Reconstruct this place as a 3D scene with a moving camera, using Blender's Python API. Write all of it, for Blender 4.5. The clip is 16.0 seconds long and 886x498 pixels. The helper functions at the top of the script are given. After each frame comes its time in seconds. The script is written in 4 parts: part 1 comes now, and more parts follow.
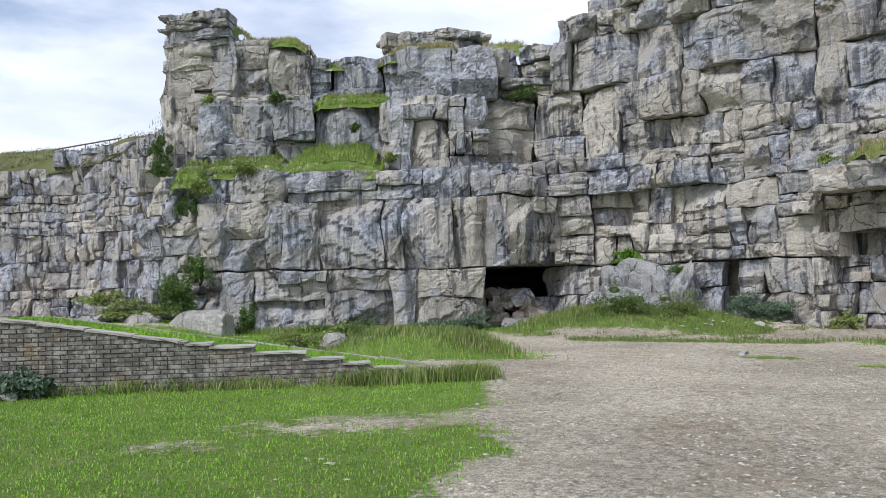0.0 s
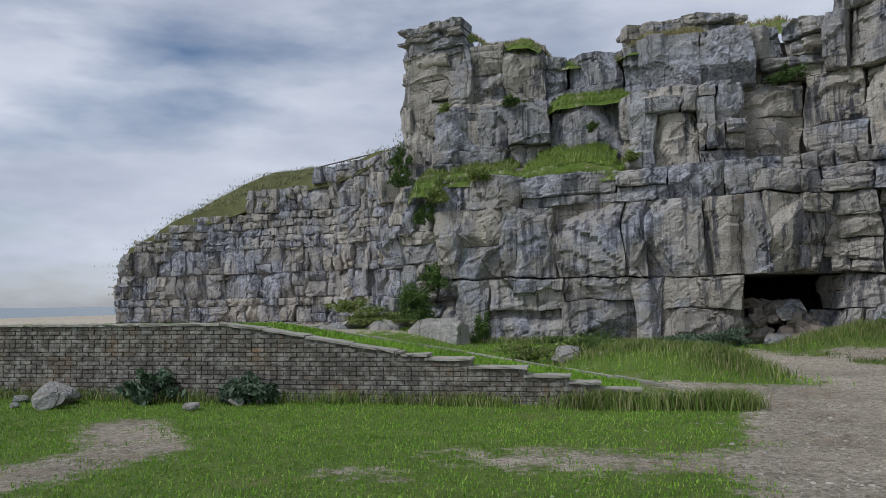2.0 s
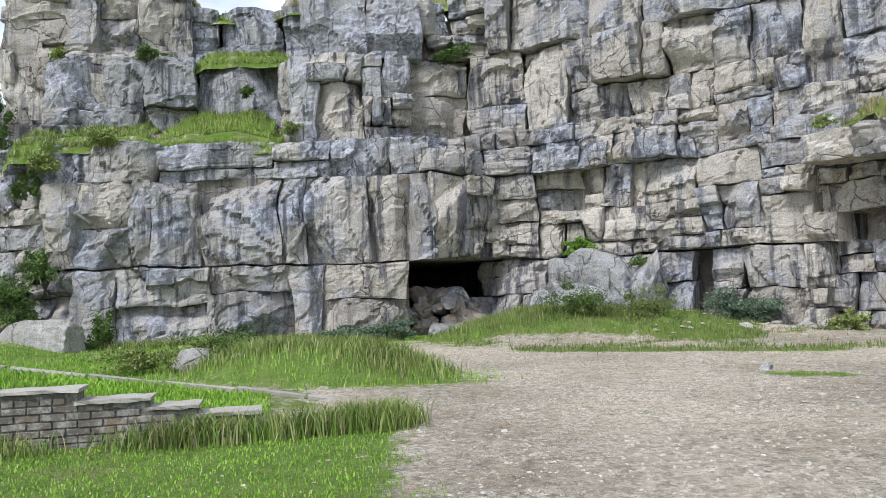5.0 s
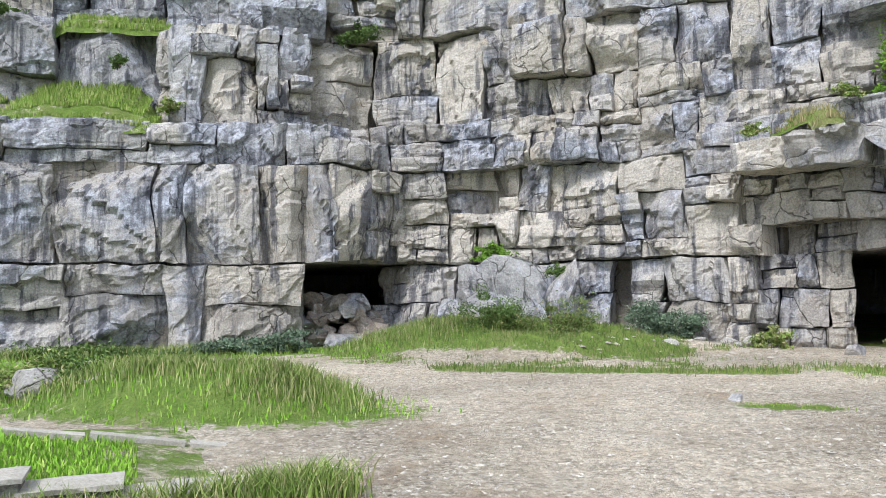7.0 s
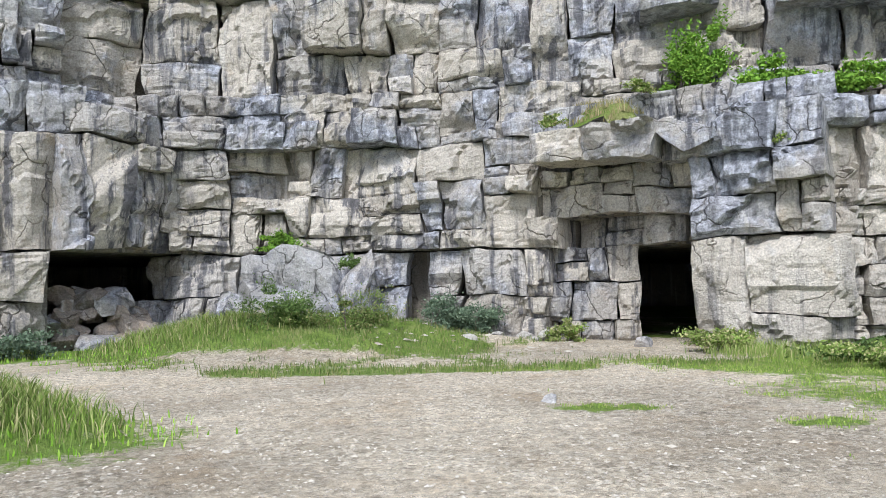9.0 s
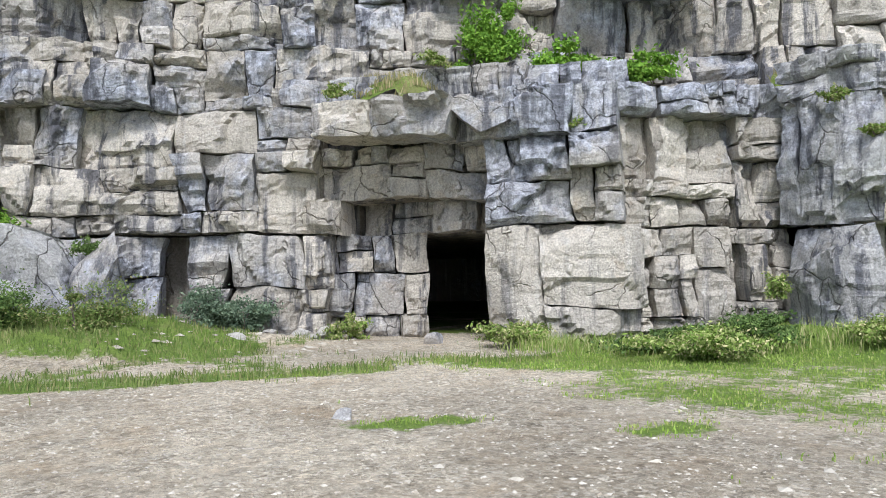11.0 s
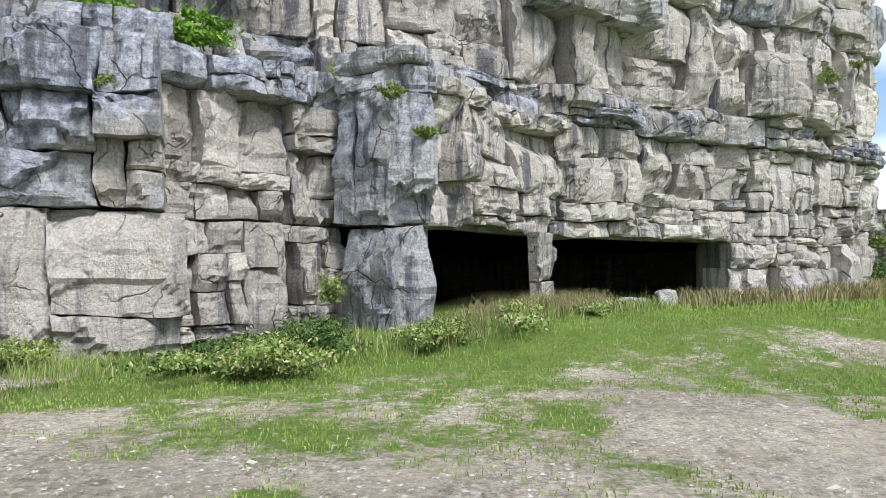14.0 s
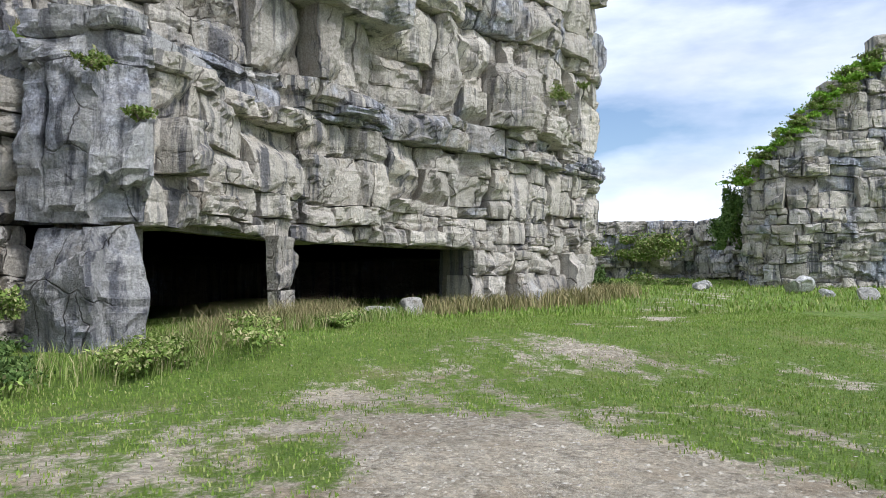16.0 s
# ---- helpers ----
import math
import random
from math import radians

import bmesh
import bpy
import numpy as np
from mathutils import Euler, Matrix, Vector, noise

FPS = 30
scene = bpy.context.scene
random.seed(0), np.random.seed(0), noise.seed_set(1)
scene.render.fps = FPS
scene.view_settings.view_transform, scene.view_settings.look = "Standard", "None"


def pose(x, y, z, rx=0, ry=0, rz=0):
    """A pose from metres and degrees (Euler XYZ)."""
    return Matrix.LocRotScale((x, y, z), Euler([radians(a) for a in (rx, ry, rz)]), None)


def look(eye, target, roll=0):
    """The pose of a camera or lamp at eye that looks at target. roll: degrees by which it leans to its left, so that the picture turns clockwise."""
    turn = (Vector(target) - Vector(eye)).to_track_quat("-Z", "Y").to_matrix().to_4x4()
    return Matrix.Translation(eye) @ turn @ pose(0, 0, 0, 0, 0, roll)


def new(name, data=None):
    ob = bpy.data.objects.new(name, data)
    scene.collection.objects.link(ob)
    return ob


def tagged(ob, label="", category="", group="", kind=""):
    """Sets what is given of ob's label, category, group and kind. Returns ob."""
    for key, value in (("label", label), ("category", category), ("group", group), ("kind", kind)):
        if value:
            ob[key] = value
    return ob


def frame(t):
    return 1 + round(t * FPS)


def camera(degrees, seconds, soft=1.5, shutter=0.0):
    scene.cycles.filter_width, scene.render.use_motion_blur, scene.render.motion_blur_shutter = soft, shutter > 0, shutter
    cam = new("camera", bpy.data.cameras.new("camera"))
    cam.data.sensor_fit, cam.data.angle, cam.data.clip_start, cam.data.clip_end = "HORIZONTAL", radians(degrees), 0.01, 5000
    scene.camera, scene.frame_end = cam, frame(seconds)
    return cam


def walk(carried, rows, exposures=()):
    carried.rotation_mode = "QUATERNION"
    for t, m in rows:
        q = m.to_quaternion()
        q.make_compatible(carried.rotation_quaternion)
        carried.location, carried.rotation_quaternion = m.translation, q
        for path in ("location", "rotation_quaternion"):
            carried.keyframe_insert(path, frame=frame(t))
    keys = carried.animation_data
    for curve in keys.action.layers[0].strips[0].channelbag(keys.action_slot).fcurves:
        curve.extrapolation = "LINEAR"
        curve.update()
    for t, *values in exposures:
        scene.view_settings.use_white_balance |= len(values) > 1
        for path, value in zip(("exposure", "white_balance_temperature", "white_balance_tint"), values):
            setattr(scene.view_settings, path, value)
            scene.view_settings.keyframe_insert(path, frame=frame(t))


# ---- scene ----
cam = camera(61.6, 16.0, 0.8)
PATH = [
    (0, (1.963, -2.098, 1.672), (1.851, -0.103, 1.77), -1.3),
    (0.5, (1.925, -1.662, 1.694), (1.635, 0.314, 1.801), -1.0),
    (1, (1.917, -1.247, 1.673), (1.437, 0.691, 1.791), -1.0),
    (1.5, (1.981, -0.884, 1.645), (1.328, 1.002, 1.777), -1.0),
    (2, (2.0, -0.546, 1.643), (1.251, 1.303, 1.779), -0.8),
    (2.5, (2.017, -0.041, 1.622), (1.338, 1.835, 1.751), -1.3),
    (3, (2.054, 0.656, 1.603), (1.536, 2.584, 1.718), -1.9),
    (3.5, (2.076, 1.201, 1.579), (1.728, 3.167, 1.684), -2.0),
    (4, (2.091, 1.845, 1.513), (1.912, 3.834, 1.617), -2.1),
    (4.5, (2.138, 2.531, 1.436), (2.105, 4.527, 1.546), -2.1),
    (4.7, (2.168, 2.806, 1.423), (2.183, 4.803, 1.532), -2.1),
    (7, (1.673, 5.482, 1.549), (2.068, 7.439, 1.66), -0.8),
    (7.5, (1.723, 5.88, 1.542), (2.212, 7.816, 1.65), -0.7),
    (8, (1.803, 6.247, 1.525), (2.416, 8.148, 1.629), -0.6),
    (8.5, (1.926, 6.633, 1.524), (2.693, 8.478, 1.622), -0.6),
    (9, (2.113, 7.064, 1.499), (3.037, 8.836, 1.589), -0.8),
    (9.2, (2.168, 7.288, 1.492), (3.157, 9.023, 1.579), -0.7),
    (11.3, (3.311, 9.12, 1.357), (4.789, 10.466, 1.427), -0.4),
    (11.5, (3.445, 9.275, 1.356), (4.965, 10.573, 1.422), -0.3),
    (12, (3.761, 9.599, 1.374), (5.397, 10.747, 1.43), -0.1),
    (12.5, (4.149, 9.86, 1.381), (5.901, 10.824, 1.436), -0.0),
    (13, (4.458, 10.047, 1.394), (6.309, 10.803, 1.448), 0.1),
    (13.5, (4.755, 10.167, 1.425), (6.68, 10.707, 1.48), 0.2),
    (14, (4.993, 10.198, 1.406), (6.962, 10.538, 1.472), -0.0),
    (14.5, (5.213, 10.26, 1.395), (7.208, 10.379, 1.474), -0.2),
    (15, (5.553, 10.282, 1.398), (7.549, 10.215, 1.489), -0.3),
    (15.5, (5.978, 10.189, 1.409), (7.963, 9.963, 1.503), -0.3),
    (16, (6.396, 10.077, 1.407), (8.367, 9.749, 1.492), -0.3),
]
EXPOSURES = [(t, e, 6000, 12) for t, e in [(0, 0.25), (0.8, 0.0), (1.5, -0.4), (2.0, -0.55), (2.5, -0.62), (3.0, -0.32), (3.6, 0.05), (4.5, 0.4), (7.0, 0.8), (9.0, 0.8), (11.5, 0.78), (13.0, 0.75), (14.3, 0.68), (15.0, 0.56), (16, 0.46)]]
walk(cam, [(t, look(eye, target, roll)) for t, eye, target, roll in PATH], EXPOSURES)


# ---- world, sun ----
SUN_AZ, SUN_EL = radians(222), radians(48)
world = bpy.data.worlds.new("world")
scene.world = world
world.use_nodes = True
wn, wl = world.node_tree.nodes, world.node_tree.links
wn.clear()
w_out = wn.new("ShaderNodeOutputWorld")
w_bg = wn.new("ShaderNodeBackground")
w_sky = wn.new("ShaderNodeTexSky")
w_sky.sky_type, w_sky.sun_disc = "NISHITA", False
w_sky.sun_elevation, w_sky.sun_rotation = SUN_EL, SUN_AZ
w_co = wn.new("ShaderNodeTexCoord")
w_map = wn.new("ShaderNodeMapping")
w_map.inputs["Scale"].default_value = (1.0, 1.0, 3.2)
w_map.inputs["Location"].default_value = (0.35, 0.2, 0.1)
w_noise = wn.new("ShaderNodeTexNoise")
w_noise.inputs["Scale"].default_value = 1.9
w_noise.inputs["Detail"].default_value = 9
w_noise.inputs["Roughness"].default_value = 0.52
w_ramp = wn.new("ShaderNodeValToRGB")
w_ramp.color_ramp.elements[0].position, w_ramp.color_ramp.elements[1].position = 0.35, 0.53
w_n2 = wn.new("ShaderNodeTexNoise")
w_n2.inputs["Scale"].default_value = 2.6
w_n2.inputs["Detail"].default_value = 6
w_cloud = wn.new("ShaderNodeValToRGB")
w_cloud.color_ramp.elements[0].position, w_cloud.color_ramp.elements[1].position = 0.36, 0.62
w_cloud.color_ramp.elements[0].color = (5.4, 5.8, 6.7, 1)
w_cloud.color_ramp.elements[1].color = (8.5, 8.8, 9.3, 1)
w_mix = wn.new("ShaderNodeMix")
w_mix.data_type = "RGBA"
wl.new(w_co.outputs["Generated"], w_map.inputs["Vector"])
wl.new(w_map.outputs[0], w_noise.inputs["Vector"])
wl.new(w_map.outputs[0], w_n2.inputs["Vector"])
wl.new(w_noise.outputs[0], w_ramp.inputs[0])
wl.new(w_n2.outputs[0], w_cloud.inputs[0])
wl.new(w_ramp.outputs[0], w_mix.inputs[0])
wl.new(w_sky.outputs[0], w_mix.inputs[6])
wl.new(w_cloud.outputs[0], w_mix.inputs[7])
wl.new(w_mix.outputs[2], w_bg.inputs[0])
w_bg.inputs[1].default_value = 0.115
wl.new(w_bg.outputs[0], w_out.inputs[0])
sun = new("sun", bpy.data.lights.new("sun", "SUN"))
sun.data.energy, sun.data.angle, sun.data.color = 2.4, radians(14), (1.0, 0.96, 0.9)
sun.matrix_basis = look((math.sin(SUN_AZ) * 50, math.cos(SUN_AZ) * 50, math.tan(SUN_EL) * 50), (0, 0, 0))


# ---- materials ----
def mat_new(name, rough=0.9):
    m = bpy.data.materials.new(name)
    m.use_nodes = True
    b = m.node_tree.nodes["Principled BSDF"]
    b.inputs["Roughness"].default_value = rough
    b.inputs["Specular IOR Level"].default_value = 0.25
    return m, m.node_tree.nodes, m.node_tree.links, b


def noise_node(n, l, vec, scale, detail=6, rough=0.6, stretch=None):
    t = n.new("ShaderNodeTexNoise")
    t.inputs["Scale"].default_value, t.inputs["Detail"].default_value, t.inputs["Roughness"].default_value = scale, detail, rough
    if stretch:
        mp = n.new("ShaderNodeMapping")
        mp.inputs["Scale"].default_value = stretch
        l.new(vec, mp.inputs["Vector"])
        vec = mp.outputs[0]
    l.new(vec, t.inputs["Vector"])
    return t.outputs[0]


def ramp(n, l, fac, stops):
    r = n.new("ShaderNodeValToRGB")
    e = r.color_ramp.elements
    while len(e) < len(stops):
        e.new(0.5)
    for k, (p, c) in zip(e, stops):
        k.position = p
        k.color = (c, c, c, 1) if not isinstance(c, tuple) else (*c, 1)
    l.new(fac, r.inputs[0])
    return r.outputs[0]


def mix(n, l, fac, a, b, mode="MIX"):
    m = n.new("ShaderNodeMix")
    m.data_type, m.blend_type = "RGBA", mode
    for socket, v in ((m.inputs[0], fac), (m.inputs[6], a), (m.inputs[7], b)):
        if isinstance(v, (int, float)):
            socket.default_value = v
        elif isinstance(v, tuple):
            socket.default_value = (*v, 1)
        else:
            l.new(v, socket)
    return m.outputs[2]


def bump(n, l, b, height, strength, distance):
    k = n.new("ShaderNodeBump")
    k.inputs["Strength"].default_value, k.inputs["Distance"].default_value = strength, distance
    l.new(height, k.inputs["Height"])
    l.new(k.outputs[0], b.inputs["Normal"])


def rock_mat(name, base, alt, grey, grey_from, streak=0.85):
    """Weathered limestone: cream stone, lichen-grey skin in patches, dark run-off streaks, fine cracks."""
    m, n, l, b = mat_new(name, 0.92)
    p = n.new("ShaderNodeNewGeometry").outputs["Position"]
    rnd = n.new("ShaderNodeObjectInfo").outputs["Random"]
    c = mix(n, l, ramp(n, l, noise_node(n, l, p, 0.9, 8), [(0.35, 0.0), (0.65, 1.0)]), base, alt)
    rust = ramp(n, l, noise_node(n, l, p, 1.7, 5), [(0.60, 0.0), (0.78, 0.55)])
    c = mix(n, l, rust, c, (0.42, 0.31, 0.19))
    tone = ramp(n, l, rnd, [(0.0, 0.78), (1.0, 1.16)])
    c = mix(n, l, 1.0, c, tone, "MULTIPLY")
    g = ramp(n, l, noise_node(n, l, p, 0.42, 9, 0.68), [(grey_from, 0.0), (grey_from + 0.12, 1.0)])
    gcol = mix(n, l, ramp(n, l, noise_node(n, l, p, 5.0, 8, 0.7), [(0.38, 0.0), (0.62, 1.0)]), grey, tuple(min(1, v * 3.0) for v in grey))
    c = mix(n, l, g, c, gcol)
    s = ramp(n, l, noise_node(n, l, p, 1.0, 7, 0.65, (3.0, 3.0, 0.22)), [(0.50, 0.0), (0.585, streak)])
    s = mix(n, l, 1.0, s, ramp(n, l, noise_node(n, l, p, 0.33, 5), [(0.38, 0.2), (0.52, 1.0)]), "MULTIPLY")
    c = mix(n, l, s, c, (0.085, 0.088, 0.105))
    w = ramp(n, l, noise_node(n, l, p, 1.0, 6, 0.6, (4.5, 4.5, 0.3)), [(0.57, 0.0), (0.68, 0.5)])
    c = mix(n, l, w, c, (0.62, 0.60, 0.56))
    fine = noise_node(n, l, p, 22.0, 8, 0.7)
    c = mix(n, l, 0.75, c, ramp(n, l, fine, [(0.30, 0.45), (0.70, 1.45)]), "MULTIPLY")
    v = n.new("ShaderNodeTexVoronoi")
    v.feature = "DISTANCE_TO_EDGE"
    v.inputs["Scale"].default_value = 1.1
    wob = n.new("ShaderNodeVectorMath")
    wob.operation = "ADD"
    nz = n.new("ShaderNodeTexNoise")
    nz.inputs["Scale"].default_value = 0.9
    nz.inputs["Detail"].default_value = 5
    l.new(p, nz.inputs["Vector"])
    l.new(p, wob.inputs[0])
    l.new(nz.outputs["Color"], wob.inputs[1])
    vmap = n.new("ShaderNodeMapping")
    vmap.inputs["Scale"].default_value = (1.0, 1.0, 0.55)
    l.new(wob.outputs[0], vmap.inputs[0])
    l.new(vmap.outputs[0], v.inputs["Vector"])
    crack = ramp(n, l, v.outputs["Distance"], [(0.0, 0.0), (0.017, 1.0)])
    crack = mix(n, l, ramp(n, l, noise_node(n, l, p, 0.8, 4), [(0.47, 0.0), (0.56, 1.0)]), (1.0, 1.0, 1.0), crack)
    c = mix(n, l, 1.0, c, mix(n, l, crack, (0.42, 0.40, 0.38), (1.0, 1.0, 1.0)), "MULTIPLY")
    l.new(c, b.inputs["Base Color"])
    bed = noise_node(n, l, p, 1.0, 6, 0.65, (2.0, 2.0, 3.2))
    rough = noise_node(n, l, p, 3.0, 12, 0.74)
    add = n.new("ShaderNodeMath")
    add.operation = "ADD"
    l.new(bed, add.inputs[0])
    l.new(rough, add.inputs[1])
    mul = n.new("ShaderNodeMath")
    mul.operation = "MULTIPLY_ADD"
    l.new(crack, mul.inputs[0])
    mul.inputs[1].default_value = 0.4
    l.new(add.outputs[0], mul.inputs[2])
    bump(n, l, b, mul.outputs[0], 1.0, 0.13)
    return m


CREAM, SAND = (0.55, 0.508, 0.44), (0.44, 0.403, 0.345)
GREY = (0.17, 0.178, 0.20)
ROCK = rock_mat("limestone_cream", CREAM, SAND, GREY, 0.56)
ROCK_FRESH = rock_mat("limestone_fresh", (0.58, 0.538, 0.47), (0.49, 0.45, 0.385), GREY, 0.61, 0.6)
ROCK_MIX = rock_mat("limestone_weathered", (0.49, 0.462, 0.42), (0.40, 0.375, 0.34), GREY, 0.47)
ROCK_GREY = rock_mat("limestone_lichen_grey", (0.43, 0.424, 0.41), (0.36, 0.354, 0.34), (0.19, 0.195, 0.215), 0.44)
# same limestone darkened: shade of joints and caves put into the base colour
ROCK_SHADED = rock_mat("limestone_shaded_core", (0.30, 0.27, 0.22), (0.24, 0.22, 0.19), GREY, 0.55)


ROCK_RUBBLE = rock_mat("limestone_rubble_brown", (0.40, 0.33, 0.26), (0.30, 0.25, 0.20), (0.12, 0.115, 0.11), 0.5, 0.3)


def leaf_mat(name, a, b_, c_=None, rough=0.7):
    m, n, l, b = mat_new(name, rough)
    g = n.new("ShaderNodeNewGeometry")
    col = ramp(n, l, g.outputs["Random Per Island"], [(0.0, a), (0.6, b_), (1.0, c_ or b_)])
    big = ramp(n, l, noise_node(n, l, g.outputs["Position"], 0.8, 5), [(0.3, 0.72), (0.7, 1.25)])
    l.new(mix(n, l, 1.0, col, big, "MULTIPLY"), b.inputs["Base Color"])
    b.inputs["Transmission Weight"].default_value = 0.0
    b.inputs["Subsurface Weight"].default_value = 0.0
    return m


GRASS = leaf_mat("grass_lawn", (0.15, 0.32, 0.025), (0.22, 0.41, 0.035), (0.36, 0.46, 0.10))
GRASS_FIELD = leaf_mat("grass_field", (0.15, 0.25, 0.035), (0.215, 0.315, 0.05), (0.38, 0.38, 0.15))
GRASS_LONG = leaf_mat("grass_long", (0.11, 0.19, 0.03), (0.20, 0.27, 0.06), (0.42, 0.38, 0.20))
GRASS_DRY = leaf_mat("grass_dry", (0.16, 0.17, 0.06), (0.30, 0.26, 0.12), (0.40, 0.33, 0.18))
HEATH_GRASS = leaf_mat("heath_grass", (0.07, 0.10, 0.03), (0.13, 0.145, 0.055), (0.25, 0.21, 0.10))
GRASS_MOUND = leaf_mat("grass_mound", (0.075, 0.13, 0.025), (0.14, 0.195, 0.045), (0.28, 0.26, 0.12))
LEAF_DARK = leaf_mat("leaf_dark", (0.055, 0.10, 0.025), (0.09, 0.155, 0.035), (0.15, 0.21, 0.06))
LEAF_BLUE = leaf_mat("leaf_blue_green", (0.075, 0.12, 0.07), (0.12, 0.175, 0.11), (0.19, 0.25, 0.16))
LEAF_BRIGHT = leaf_mat("leaf_bright", (0.09, 0.19, 0.02), (0.15, 0.30, 0.03), (0.24, 0.38, 0.05))


def ground_mat():
    m, n, l, b = mat_new("quarry_ground", 0.95)
    p = n.new("ShaderNodeNewGeometry").outputs["Position"]
    at = n.new("ShaderNodeAttribute")
    at.attribute_name = "turf"
    sub = n.new("ShaderNodeMath")
    sub.operation = "MULTIPLY_ADD"
    l.new(noise_node(n, l, p, 2.6, 12, 0.78), sub.inputs[0])
    sub.inputs[1].default_value = 1.7
    l.new(at.outputs["Fac"], sub.inputs[2])
    turf = ramp(n, l, sub.outputs[0], [(0.80, 0.0), (0.98, 1.0)])
    st = n.new("ShaderNodeTexVoronoi")
    st.inputs["Scale"].default_value = 24.0
    l.new(p, st.inputs["Vector"])
    chips = ramp(n, l, st.outputs["Color"], [(0.12, (0.25, 0.22, 0.17)), (0.42, (0.42, 0.38, 0.31)), (0.75, (0.56, 0.525, 0.455)), (0.95, (0.66, 0.635, 0.58))])
    flake = n.new("ShaderNodeTexVoronoi")
    flake.inputs["Scale"].default_value = 9.0
    l.new(p, flake.inputs["Vector"])
    flakes = ramp(n, l, flake.outputs["Color"], [(0.15, (0.35, 0.31, 0.245)), (0.5, (0.48, 0.44, 0.365)), (0.9, (0.61, 0.58, 0.515))])
    dirt = mix(n, l, ramp(n, l, noise_node(n, l, p, 0.55, 9, 0.65), [(0.36, 0.0), (0.62, 1.0)]), (0.42, 0.35, 0.26), (0.62, 0.58, 0.495))
    grav = mix(n, l, ramp(n, l, noise_node(n, l, p, 1.1, 9, 0.7), [(0.38, 0.1), (0.58, 0.95)]), dirt, chips)
    grav = mix(n, l, ramp(n, l, noise_node(n, l, p, 1.6, 9, 0.7), [(0.46, 0.0), (0.60, 0.55)]), grav, flakes)
    dark = ramp(n, l, noise_node(n, l, p, 3.4, 13, 0.86), [(0.53, 0.0), (0.61, 0.6)])
    grav = mix(n, l, dark, grav, (0.27, 0.235, 0.18))
    worn = ramp(n, l, noise_node(n, l, p, 0.28, 7, 0.6), [(0.40, 0.80), (0.62, 1.14)])
    grav = mix(n, l, 1.0, grav, worn, "MULTIPLY")
    grit = ramp(n, l, noise_node(n, l, p, 5.5, 13, 0.84), [(0.40, 0.62), (0.50, 1.04), (0.62, 1.24)])
    grav = mix(n, l, 1.0, grav, grit, "MULTIPLY")
    grav = mix(n, l, 1.0, grav, (1.14, 1.09, 1.01), "MULTIPLY")
    green = mix(n, l, ramp(n, l, noise_node(n, l, p, 2.2, 8, 0.7), [(0.35, 0.0), (0.65, 1.0)]), (0.125, 0.21, 0.03), (0.205, 0.285, 0.06))
    green = mix(n, l, ramp(n, l, noise_node(n, l, p, 0.7, 6), [(0.56, 0.0), (0.72, 0.6)]), green, (0.29, 0.26, 0.12))
    c = mix(n, l, turf, grav, green)
    c = mix(n, l, 0.75, c, ramp(n, l, noise_node(n, l, p, 17.0, 10, 0.85), [(0.34, 0.45), (0.66, 1.4)]), "MULTIPLY")
    l.new(c, b.inputs["Base Color"])
    hsum = n.new("ShaderNodeMath")
    hsum.operation = "ADD"
    l.new(noise_node(n, l, p, 31.0, 7, 0.7), hsum.inputs[0])
    l.new(noise_node(n, l, p, 9.0, 9, 0.75), hsum.inputs[1])
    bump(n, l, b, hsum.outputs[0], 1.0, 0.06)
    return m


GROUND = ground_mat()


def brick_mat(name, stops, dirt=0.93):
    m, n, l, b = mat_new(name, 0.93)
    p = n.new("ShaderNodeNewGeometry").outputs["Position"]
    rnd = n.new("ShaderNodeObjectInfo").outputs["Random"]
    c = ramp(n, l, rnd, stops)
    grime = ramp(n, l, noise_node(n, l, p, 1.5, 9, 0.7), [(0.32, 0.0), (0.50, dirt)])
    c = mix(n, l, grime, c, (0.135, 0.125, 0.11))
    white = ramp(n, l, noise_node(n, l, p, 5.5, 9, 0.75), [(0.47, 0.0), (0.60, 0.8)])
    c = mix(n, l, white, c, (0.40, 0.385, 0.34))
    c = mix(n, l, 0.6, c, ramp(n, l, noise_node(n, l, p, 45, 6, 0.7), [(0.3, 0.5), (0.7, 1.4)]), "MULTIPLY")
    l.new(c, b.inputs["Base Color"])
    bump(n, l, b, noise_node(n, l, p, 40, 8, 0.7), 0.8, 0.012)
    return m


BRICK = brick_mat("old_brick", [(0.0, (0.19, 0.145, 0.10)), (0.5, (0.22, 0.17, 0.115)), (0.85, (0.25, 0.18, 0.115)), (1.0, (0.33, 0.20, 0.11))])
MORTAR = brick_mat("lime_mortar", [(0.0, (0.205, 0.18, 0.145)), (1.0, (0.205, 0.18, 0.145))])
CONCRETE = brick_mat("coping_concrete", [(0.0, (0.36, 0.335, 0.27)), (1.0, (0.50, 0.47, 0.40))], 0.3)


def plain_mat(name, colour, rough, metal=0.0, nscale=8.0):
    m, n, l, b = mat_new(name, rough)
    p = n.new("ShaderNodeNewGeometry").outputs["Position"]
    k = noise_node(n, l, p, nscale, 7, 0.65)
    l.new(mix(n, l, 1.0, colour, ramp(n, l, k, [(0.3, 0.7), (0.7, 1.25)]), "MULTIPLY"), b.inputs["Base Color"])
    b.inputs["Metallic"].default_value = metal
    bump(n, l, b, k, 0.3, 0.02)
    return m


